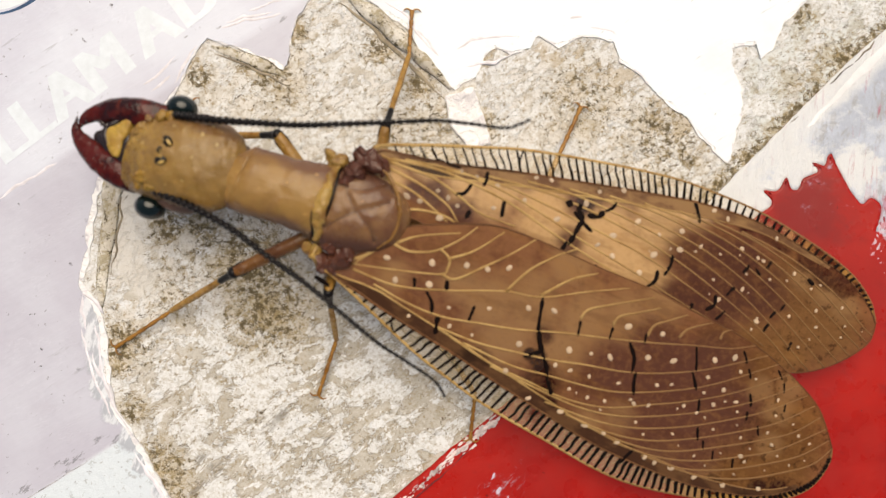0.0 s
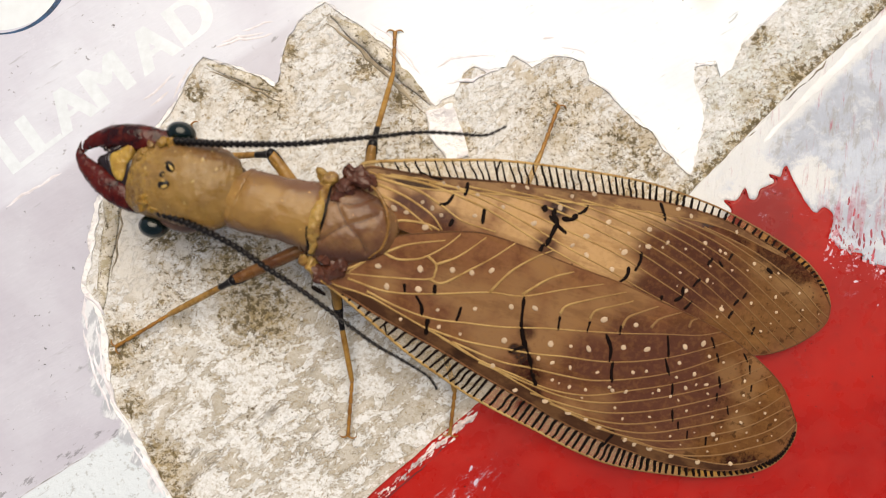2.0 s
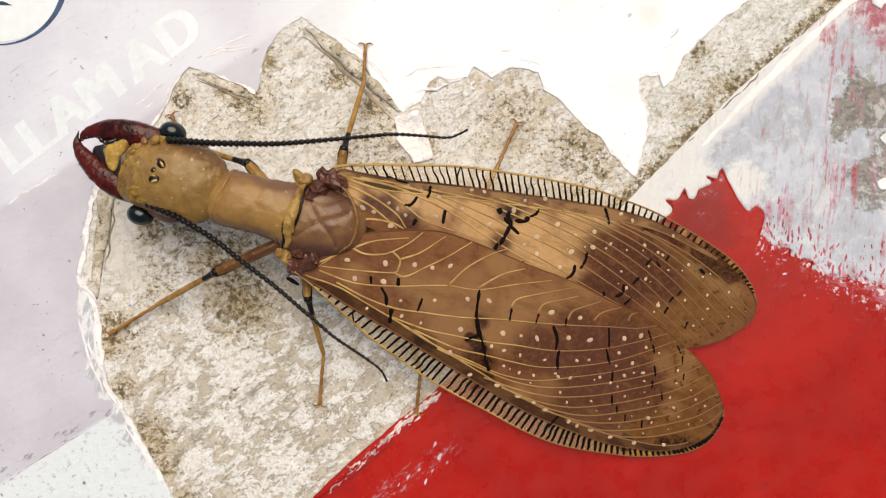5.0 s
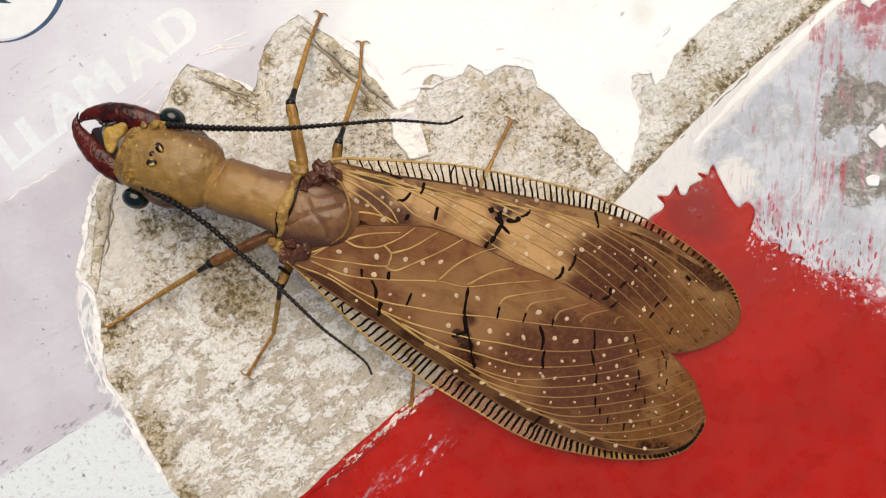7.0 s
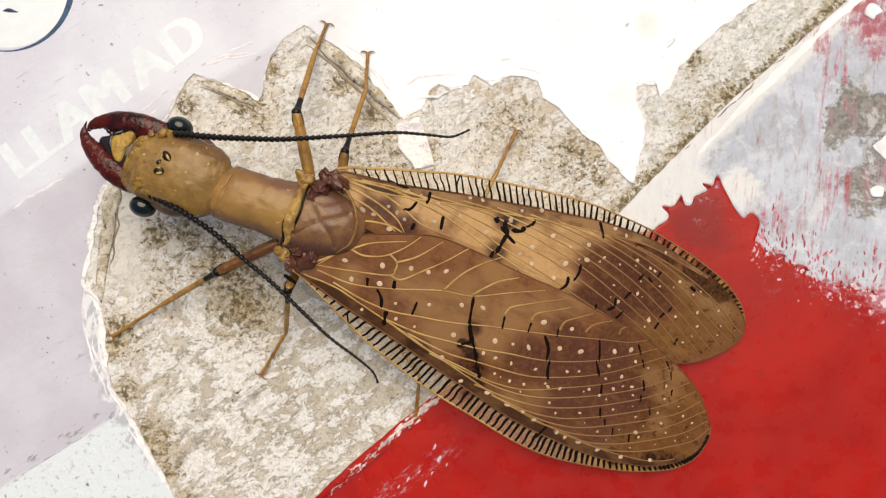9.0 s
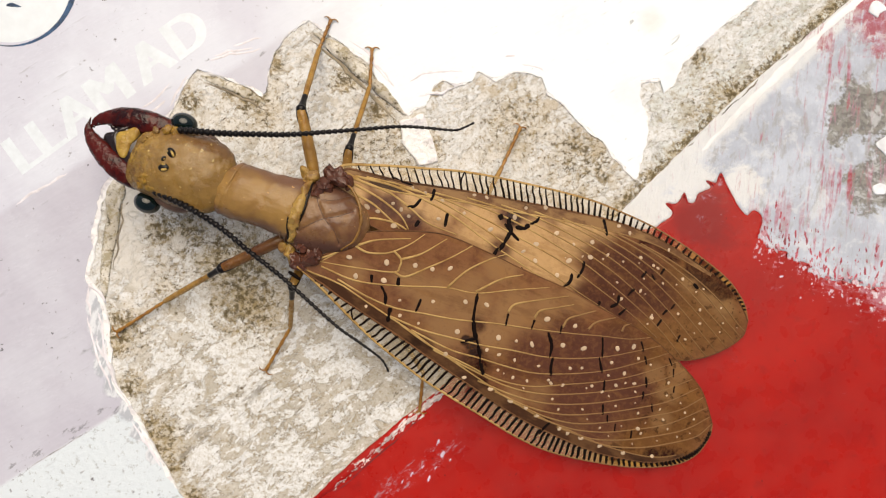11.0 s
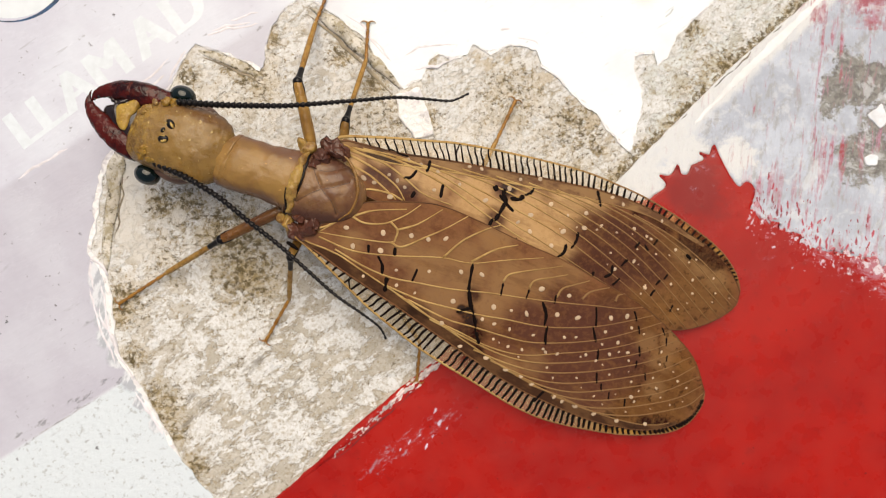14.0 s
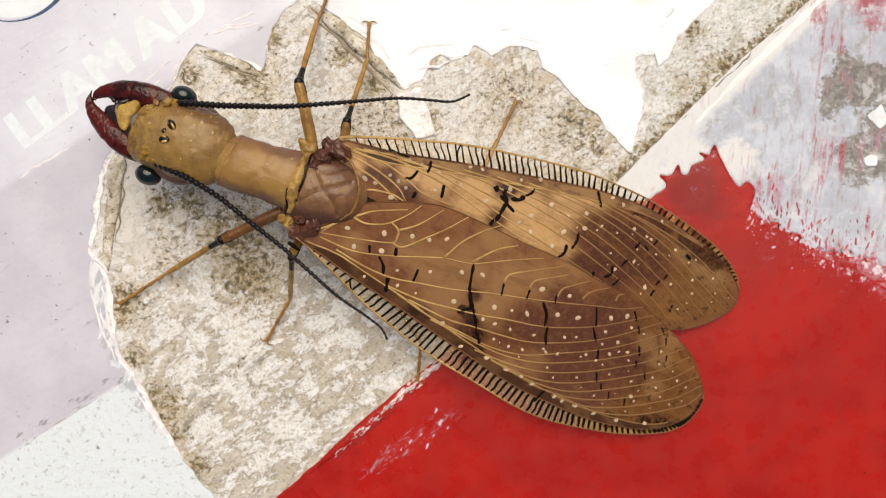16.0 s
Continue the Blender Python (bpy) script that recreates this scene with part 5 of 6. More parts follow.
def blade(front, back, lift, n=64, m=20):
    """A membrane between two edges, lying on the folded wing's curved surface."""
    bm = bmesh.new()
    grid = []
    for i in range(n + 1):
        p, q = along(front, i / n), along(back, i / n)
        row = []
        for j in range(m + 1):
            x, y = p + (q - p) * j / m
            row.append(bm.verts.new((x, y, wing_height(x, y) + lift)))
        grid.append(row)
    for i in range(n):
        for j in range(m):
            bm.faces.new((grid[i][j], grid[i + 1][j], grid[i + 1][j + 1], grid[i][j + 1]))
    return bm


def rib(bm, line, r, lift, per=5, taper=0.5, flat=0.38, point=0.0):
    """A vein along a plan line on the wing; with point its ends run out thin and its sides are uneven."""
    pts = spline(line, per) if per > 1 else [np.array(p, float) for p in line]
    n = len(pts) - 1
    rows = []
    for k, p in enumerate(pts):
        w = r * (1 - taper * k / n)
        if point:
            w *= min(1, 0.45 + 5 * min(k, n - k) / n) * (1 + point * noise.noise(Vector((p[0] * 1.3, p[1] * 1.3, r * 40))))
        rows.append((p[0], p[1], wing_height(p[0], p[1]) + lift, w, r * flat * (1 - taper * k / n)))
    loft(bm, rows, 6, 1)
    return bm


def vein(wing, line, r=0.15, lift=0.0, taper=0.45, material=None):
    limb("vein", rib(bmesh.new(), line, r, lift + 0.03, taper=taper, flat=0.2 if r > 0.14 else 0.3), material or VEIN, "", wing)


def mark(wing, line, r, lift):
    line = [np.array(p, float) for p in line]
    d = line[-1] - line[0]
    side = np.array((-d[1], d[0])) * 0.10 * noise.noise(Vector((line[0][0], line[0][1], 2)))
    line = [line[0] - d * 0.12] + ([(line[0] + line[1]) / 2 + side] if len(line) == 2 else []) + line[1:-1] + [line[-1] + d * 0.12]
    limb("dark_mark", rib(bmesh.new(), line, r * 0.84, lift + 0.03, 9, 0.1, 0.2, 0.5), MARK, "black crossvein mark", wing)


def crossbars(wing, front, sub, lift, count, leans, gap, crowd=0.86):
    """The ladder of dark bars in the front field, closer set towards the tip. leans: the bars' angle to the edge at base, middle and tip."""
    fine = [along(sub, k / 600) for k in range(601)]
    for k in range(count):
        t = gap + (0.97 - gap) * (k / count) ** crowd + 0.004 * noise.noise(Vector((k * 3.7, lift * 9, 1)))
        a = along(front, t)
        ahead = along(front, t + 0.01) - along(front, t - 0.01)
        turn = np.interp(t, (0, 0.55, 1), leans) + 6 * noise.noise(Vector((k * 2.3, 7, lift)))
        way = Matrix.Rotation(radians(turn), 2) @ Vector(ahead).normalized()
        b = min(fine, key=lambda p: abs(way.x * (p[1] - a[1]) - way.y * (p[0] - a[0])) + 0.3 * np.linalg.norm(p - a) + (99 if way.dot(Vector(p - a)) < 0 else 0))
        bend = (b - a)[::-1] * np.array((1, -1)) * (0.025 * math.sin(k * 0.9 + lift) + 0.02)
        line = [a * 0.97 + b * 0.03, a * 0.67 + b * 0.33 + bend, a * 0.33 + b * 0.67 - bend * 0.6, b]
        r = (0.078 if lift < 0 else 0.112) + 0.065 * t - 0.15 * max(0.0, t - 0.85) + 0.035 * noise.noise(Vector((k * 1.9, 4, lift)))
        limb("crossbar", rib(bmesh.new(), line, r, lift + 0.03, 3, -0.5, 0.3), MARK, "", wing)
        if k == (12 if lift < 0 else 5):
            limb("crossbar", rib(bmesh.new(), [along(front, t + 0.012), a * 0.45 + b * 0.55 + 0.1, b], r, lift + 0.03, 3, -0.2, 0.3), MARK, "", wing)


def dots(wing, spots, lift):
    """Small raised white spots on the membrane."""
    bm = bmesh.new()
    for x, y, r in spots:
        m = Matrix.Translation((x, y, wing_height(x, y) + lift + 0.02)) @ Matrix.Rotation(random.uniform(0, 3), 4, "Z") @ Matrix.Diagonal((0.82 * r * random.uniform(0.85, 1.3), 0.82 * r * random.uniform(0.7, 1.0), 0.03, 1))
        bmesh.ops.create_icosphere(bm, subdivisions=2, radius=1, matrix=m)
    tagged(limb("white_spot", bm, SPOT, "small white dots between the veins", wing), kind="stuff")


def spots_between(lines, spacing, radius, t0, t1):
    """Dots in the cells between neighbouring veins, unevenly spaced."""
    out = []
    for n, (a, b) in enumerate(zip(lines, lines[1:])):
        a, b = spline(a, 8), spline(b, 8)
        t = t0 + random.uniform(0, 0.08)
        while t < t1:
            p = along(a, t) * 0.5 + along(b, t) * 0.5
            if np.linalg.norm(along(a, t) - along(b, t)) > 0.5:
                out.append((p[0], p[1], 0.9 * radius * random.uniform(0.55, 1.3)))
            t += spacing * random.uniform(0.6, 1.7)
    return out


R_FRONT = spline([(-19.7, -2.4), (-17.8, -4.1), (-13.9, -8.3), (-10.2, -12.2), (-6.4, -15.5), (-3.0, -18.3), (1.3, -21.2), (5.3, -23.7), (9.3, -26.3), (13.4, -28.4), (17.4, -29.7), (21.5, -30.6), (25.6, -31.3), (29.7, -31.5), (33.1, -31.3), (35.7, -30.4), (37.3, -29.0), (38.5, -27.0), (38.7, -25.3)])
R_SUB = spline([(-19.5, -2.4), (-17.9, -3.8), (-16.2, -5.0), (-14.2, -6.6), (-10.4, -9.3), (-5.9, -12.4), (-2.9, -14.7), (1.3, -17.7), (4.7, -20.1), (7.0, -21.8), (10.1, -23.8), (12.8, -25.3), (18.3, -27.9), (21.8, -29.3), (25.3, -30.2), (28.8, -30.8), (32.3, -30.7), (35.6, -29.7), (37.2, -28.5), (38.2, -26.8), (38.7, -25.3)])
R_BACK = spline([(-19.5, -1.5), (-15.8, -0.7), (-12.2, 1.5), (-10.0, 2.2), (-6.3, 2.3), (-1.0, 2.0), (3.6, 0.4), (7.5, -1.4), (10.6, -2.9), (13.8, -4.3), (17.0, -5.7), (20.2, -7.5), (23.5, -9.3), (26.8, -11.1), (29.4, -12.8), (31.9, -14.9), (34.5, -17.4), (37.1, -20.7), (38.7, -25.3)])
L_FRONT = spline([(-14.7, 10.0), (-13.6, 11.0), (-10.0, 11.1), (-6.3, 11.0), (-2.5, 10.8), (1.3, 10.6), (5.2, 10.1), (9.1, 9.4), (13.1, 8.6), (17.1, 7.7), (21.1, 6.6), (25.2, 5.0), (29.3, 3.2), (33.5, 0.8), (37.7, -2.0), (41.2, -4.9), (43.4, -8.1), (44.0, -10.6)])
L_SUB = spline([(-14.7, 9.7), (-13.2, 10.5), (-11.4, 10.2), (-9.2, 9.7), (-6.1, 9.0), (-2.3, 8.5), (2.1, 7.9), (6.9, 7.1), (10.9, 6.4), (15.0, 5.7), (19.6, 4.8), (22.5, 4.2), (26.1, 3.1), (29.3, 1.9), (32.2, 0.4), (36.3, -2.2), (39.3, -4.2), (41.6, -6.4), (43.2, -8.7), (44.0, -10.6)])
L_BACK = spline([(-15.1, 8.5), (-13.2, 4.8), (-10.0, 3.0), (-6.3, 1.1), (-2.5, -0.4), (1.3, -1.9), (5.1, -3.8), (9.0, -5.8), (13.0, -8.2), (17.0, -10.4), (21.1, -12.2), (25.2, -13.9), (29.4, -15.2), (34.0, -16.1), (37.9, -15.6), (41.3, -14.2), (43.4, -12.6), (44.0, -10.6)])
LOW, TOP = -0.45, 0.0

left = limb("forewing", blade(L_SUB, L_BACK, LOW), UNDER_SKIN, "brown membranous wing lying under the other one")
limb("front_field", blade(L_FRONT, L_SUB, LOW, 64, 4), CLEAR, "clear cream field with a ladder of dark bars", left)
right = limb("forewing", blade(R_SUB, R_BACK, TOP), OVER_SKIN, "brown membranous wing folded over the other one")
limb("front_field", blade(R_FRONT, R_SUB, TOP, 64, 4), CLEAR, "clear field with a ladder of dark bars", right)

for wing, front, sub, back_edge, lift in ((left, L_FRONT, L_SUB, L_BACK, LOW), (right, R_FRONT, R_SUB, R_BACK, TOP)):
    vein(wing, front[::3], 0.20, lift, 0.55)
    vein(wing, sub[::3], 0.16, lift, 0.4, BROWNVEIN)
    inner = []
    for k, p in enumerate(sub[2:-20]):
        ahead = sub[k + 4] - sub[k]
        side = np.array((ahead[1], -ahead[0]) if wing == left else (-ahead[1], ahead[0])) / np.linalg.norm(ahead)
        inner.append(p + side * 1.55 * min(1.0, 0.15 + k / 18, 0.35 + (len(sub) - 24 - k) / 40))
    limb("dark_field", blade(sub[2:-20], inner, lift + 0.015, 90, 3), PALEBAND if wing is left else BANDSKIN, "mottled brown field along the front edge", wing)
    vein(wing, inner[::3], 0.12, lift, 0.3)
    vein(wing, back_edge[::3], 0.08, lift, 0.2, BROWNVEIN)
crossbars(left, L_FRONT, L_SUB, LOW, 64, (-68, -75, -120), 0.09)
crossbars(right, R_FRONT, R_SUB, TOP, 78, (78, 86, 140), 0.06, 1.0)

# veins of the wing on top
RV = [
    [(-16.6, -2.4), (-12.2, -4.3), (-7.0, -5.0), (-0.2, -5.3), (4.0, -6.1), (9.0, -5.7), (14.2, -5.4)],
    [(-14.5, -4.1), (-10.8, -6.4), (-7.1, -8.0), (-3.3, -8.8), (1.3, -9.7), (6.7, -10.3), (11.8, -11.1), (17.0, -11.8), (21.9, -12.3), (26.0, -12.8), (29.0, -12.6)],
    [(-7.8, -9.1), (-3.3, -11.1), (1.3, -12.4), (5.2, -13.4), (9.1, -14.1), (13.1, -15.0), (17.1, -15.4), (22.0, -15.3), (26.1, -14.7), (30.7, -13.8)],
    [(-4.8, -11.1), (0.5, -13.9), (4.4, -15.1), (8.4, -16.4), (12.3, -17.4), (17.1, -17.6), (22.0, -17.3), (26.1, -16.5), (31.9, -14.9)],
]
RV += [
    [(-6.3, -10.3), (-1.8, -13.6), (2.9, -16.1), (6.8, -18.1), (11.6, -19.3), (17.2, -19.1), (22.0, -18.8), (26.9, -18.0), (33.2, -16.2)],
    [(-1.8, -13.9), (3.7, -16.9), (8.4, -19.2), (13.2, -20.4), (18.8, -20.5), (24.5, -20.0), (29.5, -19.1), (34.5, -17.5)],
    [(4.4, -18.4), (9.2, -20.5), (14.0, -21.8), (19.7, -22.0), (25.4, -21.4), (30.3, -20.5), (35.5, -18.8)],
    [(6.8, -20.0), (11.6, -22.3), (16.5, -23.5), (22.1, -23.4), (27.9, -22.7), (32.0, -21.9), (36.4, -20.1)],
    [(9.2, -21.5), (14.1, -23.8), (18.9, -24.9), (24.6, -24.6), (29.6, -24.0), (33.8, -23.2), (37.2, -21.5)],
]
RV += [
    [(12.4, -23.6), (17.3, -25.5), (22.2, -26.2), (27.1, -25.9), (32.1, -25.2), (37.9, -23.0)],
    [(15.7, -25.3), (20.6, -27.1), (25.5, -27.4), (30.5, -26.9), (34.7, -26.1), (38.3, -24.4)],
    [(19.0, -26.8), (23.1, -28.2), (28.0, -28.6), (33.0, -28.0), (36.4, -27.2), (38.6, -25.5)],
]
for line in RV:
    vein(right, line, 0.13, TOP, 0.55)
SHORT_VEINS = [
    [(-12.5, 0.6), (-10.7, -0.5), (-8.5, -0.7), (-7.0, -0.4), (-4.8, 0.6), (-2.9, 1.9)],
    [(-7.0, -0.4), (-6.1, -1.5), (-6.3, -2.5), (-7.0, -3.2), (-10.7, -2.8), (-14.4, -2.2), (-17.0, -1.7)],
    [(-6.1, -1.5), (-3.3, -0.7), (0.1, 1.3)],
    [(-7.0, -3.2), (-5.5, -3.8), (-2.5, -2.6), (0.5, -1.3), (3.6, 0.4)],
    [(0.1, -5.3), (2.8, -3.0), (5.9, -1.5), (8.2, -0.8)],
    [(4.0, -5.9), (7.5, -4.2), (10.6, -3.6)],
    [(8.5, -8.7), (9.4, -7.7), (12.2, -7.2), (17.0, -6.6)],
    [(12.2, -9.6), (13.0, -8.6), (15.4, -8.2), (17.8, -7.8)],
    [(16.2, -11.0), (17.0, -9.8), (18.6, -9.3), (21.0, -8.7)],
]
SHORT_VEINS += [
    [(19.9, -11.3), (21.1, -10.3), (23.9, -9.7)],
    [(24.8, -11.7), (25.2, -10.9), (26.2, -10.6)],
    [(-11.8, 0.4), (-9.2, 1.1), (-4.8, 1.3)],
    [(-19.5, -1.8), (-15.9, -1.1), (-12.9, 0.4), (-11.8, 1.5)],
    [(-12.2, 1.5), (-13.6, 0.0), (-16.6, -1.8)],
]
for line in SHORT_VEINS:
    vein(right, line, 0.17, TOP, 0.6)
# veins of the wing underneath
LV = [
    [(-12.5, 8.6), (-9.2, 6.8), (-6.3, 4.5), (-5.1, 2.5)],
    [(-12.9, 7.5), (-10.0, 6.0), (-7.7, 4.0), (-6.3, 2.6)],
    [(-12.5, 9.3), (-7.8, 7.5), (-4.8, 5.3), (-2.5, 3.4), (1.3, 1.9)],
    [(-12.2, 9.6), (-7.0, 8.3), (-2.5, 6.3), (1.3, 4.1), (5.1, 1.3), (9.0, -1.3), (13.0, -3.9)],
    [(-10.7, 9.5), (-4.8, 8.1), (0.5, 5.6), (5.1, 2.7), (9.8, -0.5), (14.6, -3.5), (19.4, -6.7), (25.2, -10.3)],
    [(-6.3, 8.3), (-0.2, 6.6), (5.1, 4.1), (10.6, 1.2), (16.2, -1.9), (21.0, -5.3), (26.0, -9.1), (30.2, -12.8)],
]
LV += [
    [(-1.8, 7.6), (4.4, 5.8), (9.8, 3.5), (15.4, 0.4), (20.2, -2.7), (25.1, -6.6), (30.2, -11.2), (34.0, -15.7)],
    [(2.8, 6.9), (8.3, 5.2), (13.8, 2.6), (19.4, -0.5), (24.3, -3.9), (29.3, -8.4), (35.7, -15.9)],
    [(7.5, 6.0), (13.0, 4.1), (18.6, 1.3), (23.5, -1.6), (28.5, -5.6), (33.1, -10.3), (37.7, -15.6)],
    [(12.2, 5.1), (17.8, 3.0), (22.7, 0.4), (27.6, -2.9), (32.7, -7.6), (39.4, -15.1)],
    [(16.2, 4.2), (21.1, 2.1), (26.0, -0.5), (31.0, -4.2), (35.6, -8.7), (40.9, -14.5)],
    [(20.3, 3.2), (25.2, 1.0), (30.1, -2.0), (34.3, -5.5), (38.6, -10.0), (42.1, -13.6)],
]
LV += [
    [(24.3, 2.0), (29.3, -0.5), (33.5, -3.4), (37.3, -6.6), (40.8, -10.6), (43.0, -12.9)],
    [(27.6, 0.7), (32.6, -2.0), (36.4, -4.7), (39.9, -7.9), (42.5, -11.0), (43.6, -12.0)],
]
for n, line in enumerate(LV):
    vein(left, line, 0.18 if n < 4 else 0.13, LOW, 0.55)
vein(left, [(-11.8, 3.4), (-10.0, 4.0), (-7.0, 3.4), (-5.4, 2.5)], 0.16, LOW, 0.2)
vein(left, [(-12.7, 8.2), (-12.0, 6.0), (-11.6, 3.7), (-10.7, 2.5)], 0.16, LOW, 0.2)

OVER_MARKS = [
    ([(4.2, -6.5), (3.8, -8.8), (3.7, -9.9)], 0.24),
    ([(3.8, -10.2), (4.1, -12.3)], 0.36),
    ([(4.1, -12.4), (2.2, -12.9)], 0.22),
    ([(4.1, -12.4), (4.6, -14.4), (4.6, -15.6)], 0.25),
    ([(4.8, -16.0), (5.1, -17.4)], 0.34),
    ([(8.5, -9.1), (8.2, -10.5)], 0.2),
    ([(12.2, -10.0), (11.8, -11.1)], 0.2),
    ([(16.1, -10.8), (15.9, -11.8)], 0.17),
    ([(14.2, -12.0), (14.7, -13.5), (14.4, -14.9)], 0.25),
    ([(14.9, -15.4), (14.7, -17.6)], 0.25),
    ([(22.0, -12.7), (22.0, -15.1)], 0.17),
    ([(21.6, -15.5), (22.0, -17.4)], 0.2),
    ([(22.4, -18.8), (22.3, -20.1)], 0.2),
    ([(22.3, -22.2), (22.3, -23.5)], 0.2),
]
OVER_MARKS += [
    ([(23.0, -23.8), (23.0, -24.8)], 0.16),
    ([(24.2, -25.1), (24.1, -26.0)], 0.16),
    ([(28.3, -15.4), (28.5, -16.4)], 0.16),
    ([(28.5, -18.4), (28.6, -19.7)], 0.16),
    ([(28.2, -20.5), (28.1, -21.4)], 0.18),
    ([(27.7, -13.3), (28.0, -14.5)], 0.16),
    ([(-8.7, -5.3), (-8.2, -6.3), (-8.3, -7.4)], 0.25),
    ([(-7.6, -8.2), (-7.9, -9.8)], 0.36),
    ([(-3.5, -7.0), (-4.1, -8.4)], 0.24),
    ([(-6.4, -4.0), (-6.5, -4.9)], 0.3),
    ([(13.3, -26.1), (14.6, -24.7)], 0.24),
]
OVER_MARKS += [
    ([(26.6, -26.1), (26.5, -27.1)], 0.16),
    ([(31.9, -15.7), (32.3, -16.7)], 0.14),
    ([(32.6, -17.3), (32.6, -18.3)], 0.14),
    ([(32.8, -19.8), (32.7, -20.6)], 0.14),
    ([(29.5, -22.3), (29.6, -23.3)], 0.16),
    ([(-10.0, -3.6), (-10.0, -4.5)], 0.22),
    ([(-20.7, -3.2), (-19.5, -4.1)], 0.3),
]
for line, r in OVER_MARKS:
    mark(right, line, r, TOP)
UNDER_MARKS = [
    ([(8.4, 3.2), (8.7, 2.2), (7.4, 0.1)], 0.36),
    ([(7.0, 0.0), (6.5, -0.9)], 0.27),
    ([(6.3, -1.0), (5.5, -2.8)], 0.2),
    ([(7.3, 4.6), (7.6, 4.0)], 0.4),
    ([(8.6, 4.2), (8.5, 3.4)], 0.34),
    ([(8.2, 3.2), (9.0, 2.1), (9.8, 1.3)], 0.25),
    ([(9.7, 3.0), (10.7, 2.8), (11.3, 3.3)], 0.36),
    ([(11.7, 3.5), (12.4, 3.7), (12.8, 4.3)], 0.3),
    ([(19.2, -2.0), (19.1, -2.9), (18.4, -3.9)], 0.26),
    ([(17.4, -3.7), (17.2, -4.7), (16.0, -5.4)], 0.26),
    ([(22.2, 3.9), (22.6, 2.0)], 0.25),
    ([(-3.6, 6.6), (-4.3, 5.7), (-5.1, 5.7)], 0.24),
    ([(-1.7, 7.9), (-2.1, 6.6)], 0.32),
    ([(-3.8, 3.7), (-4.2, 3.0)], 0.3),
]
UNDER_MARKS += [
    ([(0.1, 4.6), (-0.2, 3.1)], 0.27),
    ([(10.4, -2.7), (10.0, -3.5)], 0.18),
    ([(13.8, -4.8), (13.2, -5.5)], 0.2),
    ([(21.6, -7.5), (21.3, -8.3)], 0.2),
    ([(24.3, -6.7), (24.2, -7.7), (23.3, -8.1)], 0.25),
    ([(26.6, -5.8), (25.8, -6.6)], 0.25),
    ([(28.4, -3.3), (27.8, -4.0)], 0.25),
    ([(25.4, -8.5), (24.5, -9.3)], 0.22),
    ([(29.7, -4.4), (29.3, -3.7)], 0.15),
    ([(31.1, -2.9), (30.6, -3.6)], 0.2),
    ([(31.6, -8.8), (31.0, -9.4)], 0.18),
    ([(30.8, -10.2), (30.2, -11.0)], 0.18),
    ([(32.7, -8.0), (32.2, -8.6)], 0.16),
    ([(35.6, -5.1), (36.2, -5.7)], 0.26),
    ([(33.6, -12.5), (33.2, -13.3)], 0.15),
]
UNDER_MARKS += [
    ([(-7.0, 9.4), (-4.8, 8.6)], 0.2),
]
for line, r in UNDER_MARKS:
    mark(left, line, r, LOW)

ROUND = [(*p, 0.45) for p in [(-12.9, -1.2), (-8.0, -1.9), (-4.2, -2.3), (-12.1, -3.7), (-8.4, -4.3), (-1.9, -2.8), (2.6, -7.3), (5.5, -7.7), (1.5, -11.4), (7.2, -12.3), (11.9, -13.3), (14.0, -9.8), (18.0, -10.8), (16.3, -13.5), (19.3, -14.0), (24.2, -14.1), (26.6, -13.9), (-0.1, -14.5), (0.5, -2.7)]]
ROUND += [(*p, 0.3) for p in [(-10.8, -7.8), (-6.3, -7.0), (-3.8, -10.2), (-1.8, -7.2), (-6.3, -9.1), (9.7, -12.8), (5.6, -14.0), (7.3, -14.7), (9.5, -15.5), (12.9, -16.4), (9.3, -18.0), (11.3, -18.5), (7.2, -16.9), (14.7, -18.9), (16.4, -19.2), (17.4, -16.8), (19.1, -16.8), (23.4, -16.1), (20.6, -19.4), (26.8, -19.2), (24.1, -19.4), (27.3, -15.6), (25.3, -17.7), (22.1, -20.3)]]
ROUND += [(*p, 0.42) for p in [(-9.7, -20.0), (2.5, -17.9), (6.2, -19.6), (9.0, -21.4), (11.2, -22.4), (12.8, -23.6), (16.1, -25.5), (17.3, -26.2), (19.2, -27.0), (22.0, -28.2), (25.4, -29.3), (29.7, -29.9), (27.5, -25.8)]][1:]
dots(right, ROUND + spots_between(RV[3:], 0.13, 0.24, 0.35, 0.95), TOP + 0.03)
ROUND = [(*p, 0.45) for p in [(-10.6, 5.5), (-7.1, 3.0), (6.0, 2.6), (9.4, 4.3), (12.3, -1.7), (15.4, -3.7), (17.1, -1.7), (20.2, -1.2), (20.5, 0.9), (13.8, 5.7), (12.4, 0.6), (15.3, 2.1)]]
ROUND += [(*p, 0.33) for p in [(-9.2, 4.9), (-6.1, 5.2), (-5.1, 4.3), (-7.2, 6.0), (-1.1, 4.0), (-0.6, 6.5), (2.4, 4.8), (-4.6, 8.1), (-2.9, 7.5), (3.8, 7.3), (5.5, 7.0), (11.0, 5.6), (10.6, -0.4), (17.8, 0.6), (24.4, 3.2), (26.0, 2.2), (31.8, -0.2), (24.7, -7.1), (29.3, -9.8), (25.8, -11.4), (22.7, -0.9), (27.6, -1.3), (29.5, -2.4), (27.6, -6.0)]]
dots(left, ROUND + spots_between(LV[5:], 0.13, 0.24, 0.45, 0.95), LOW + 0.03)


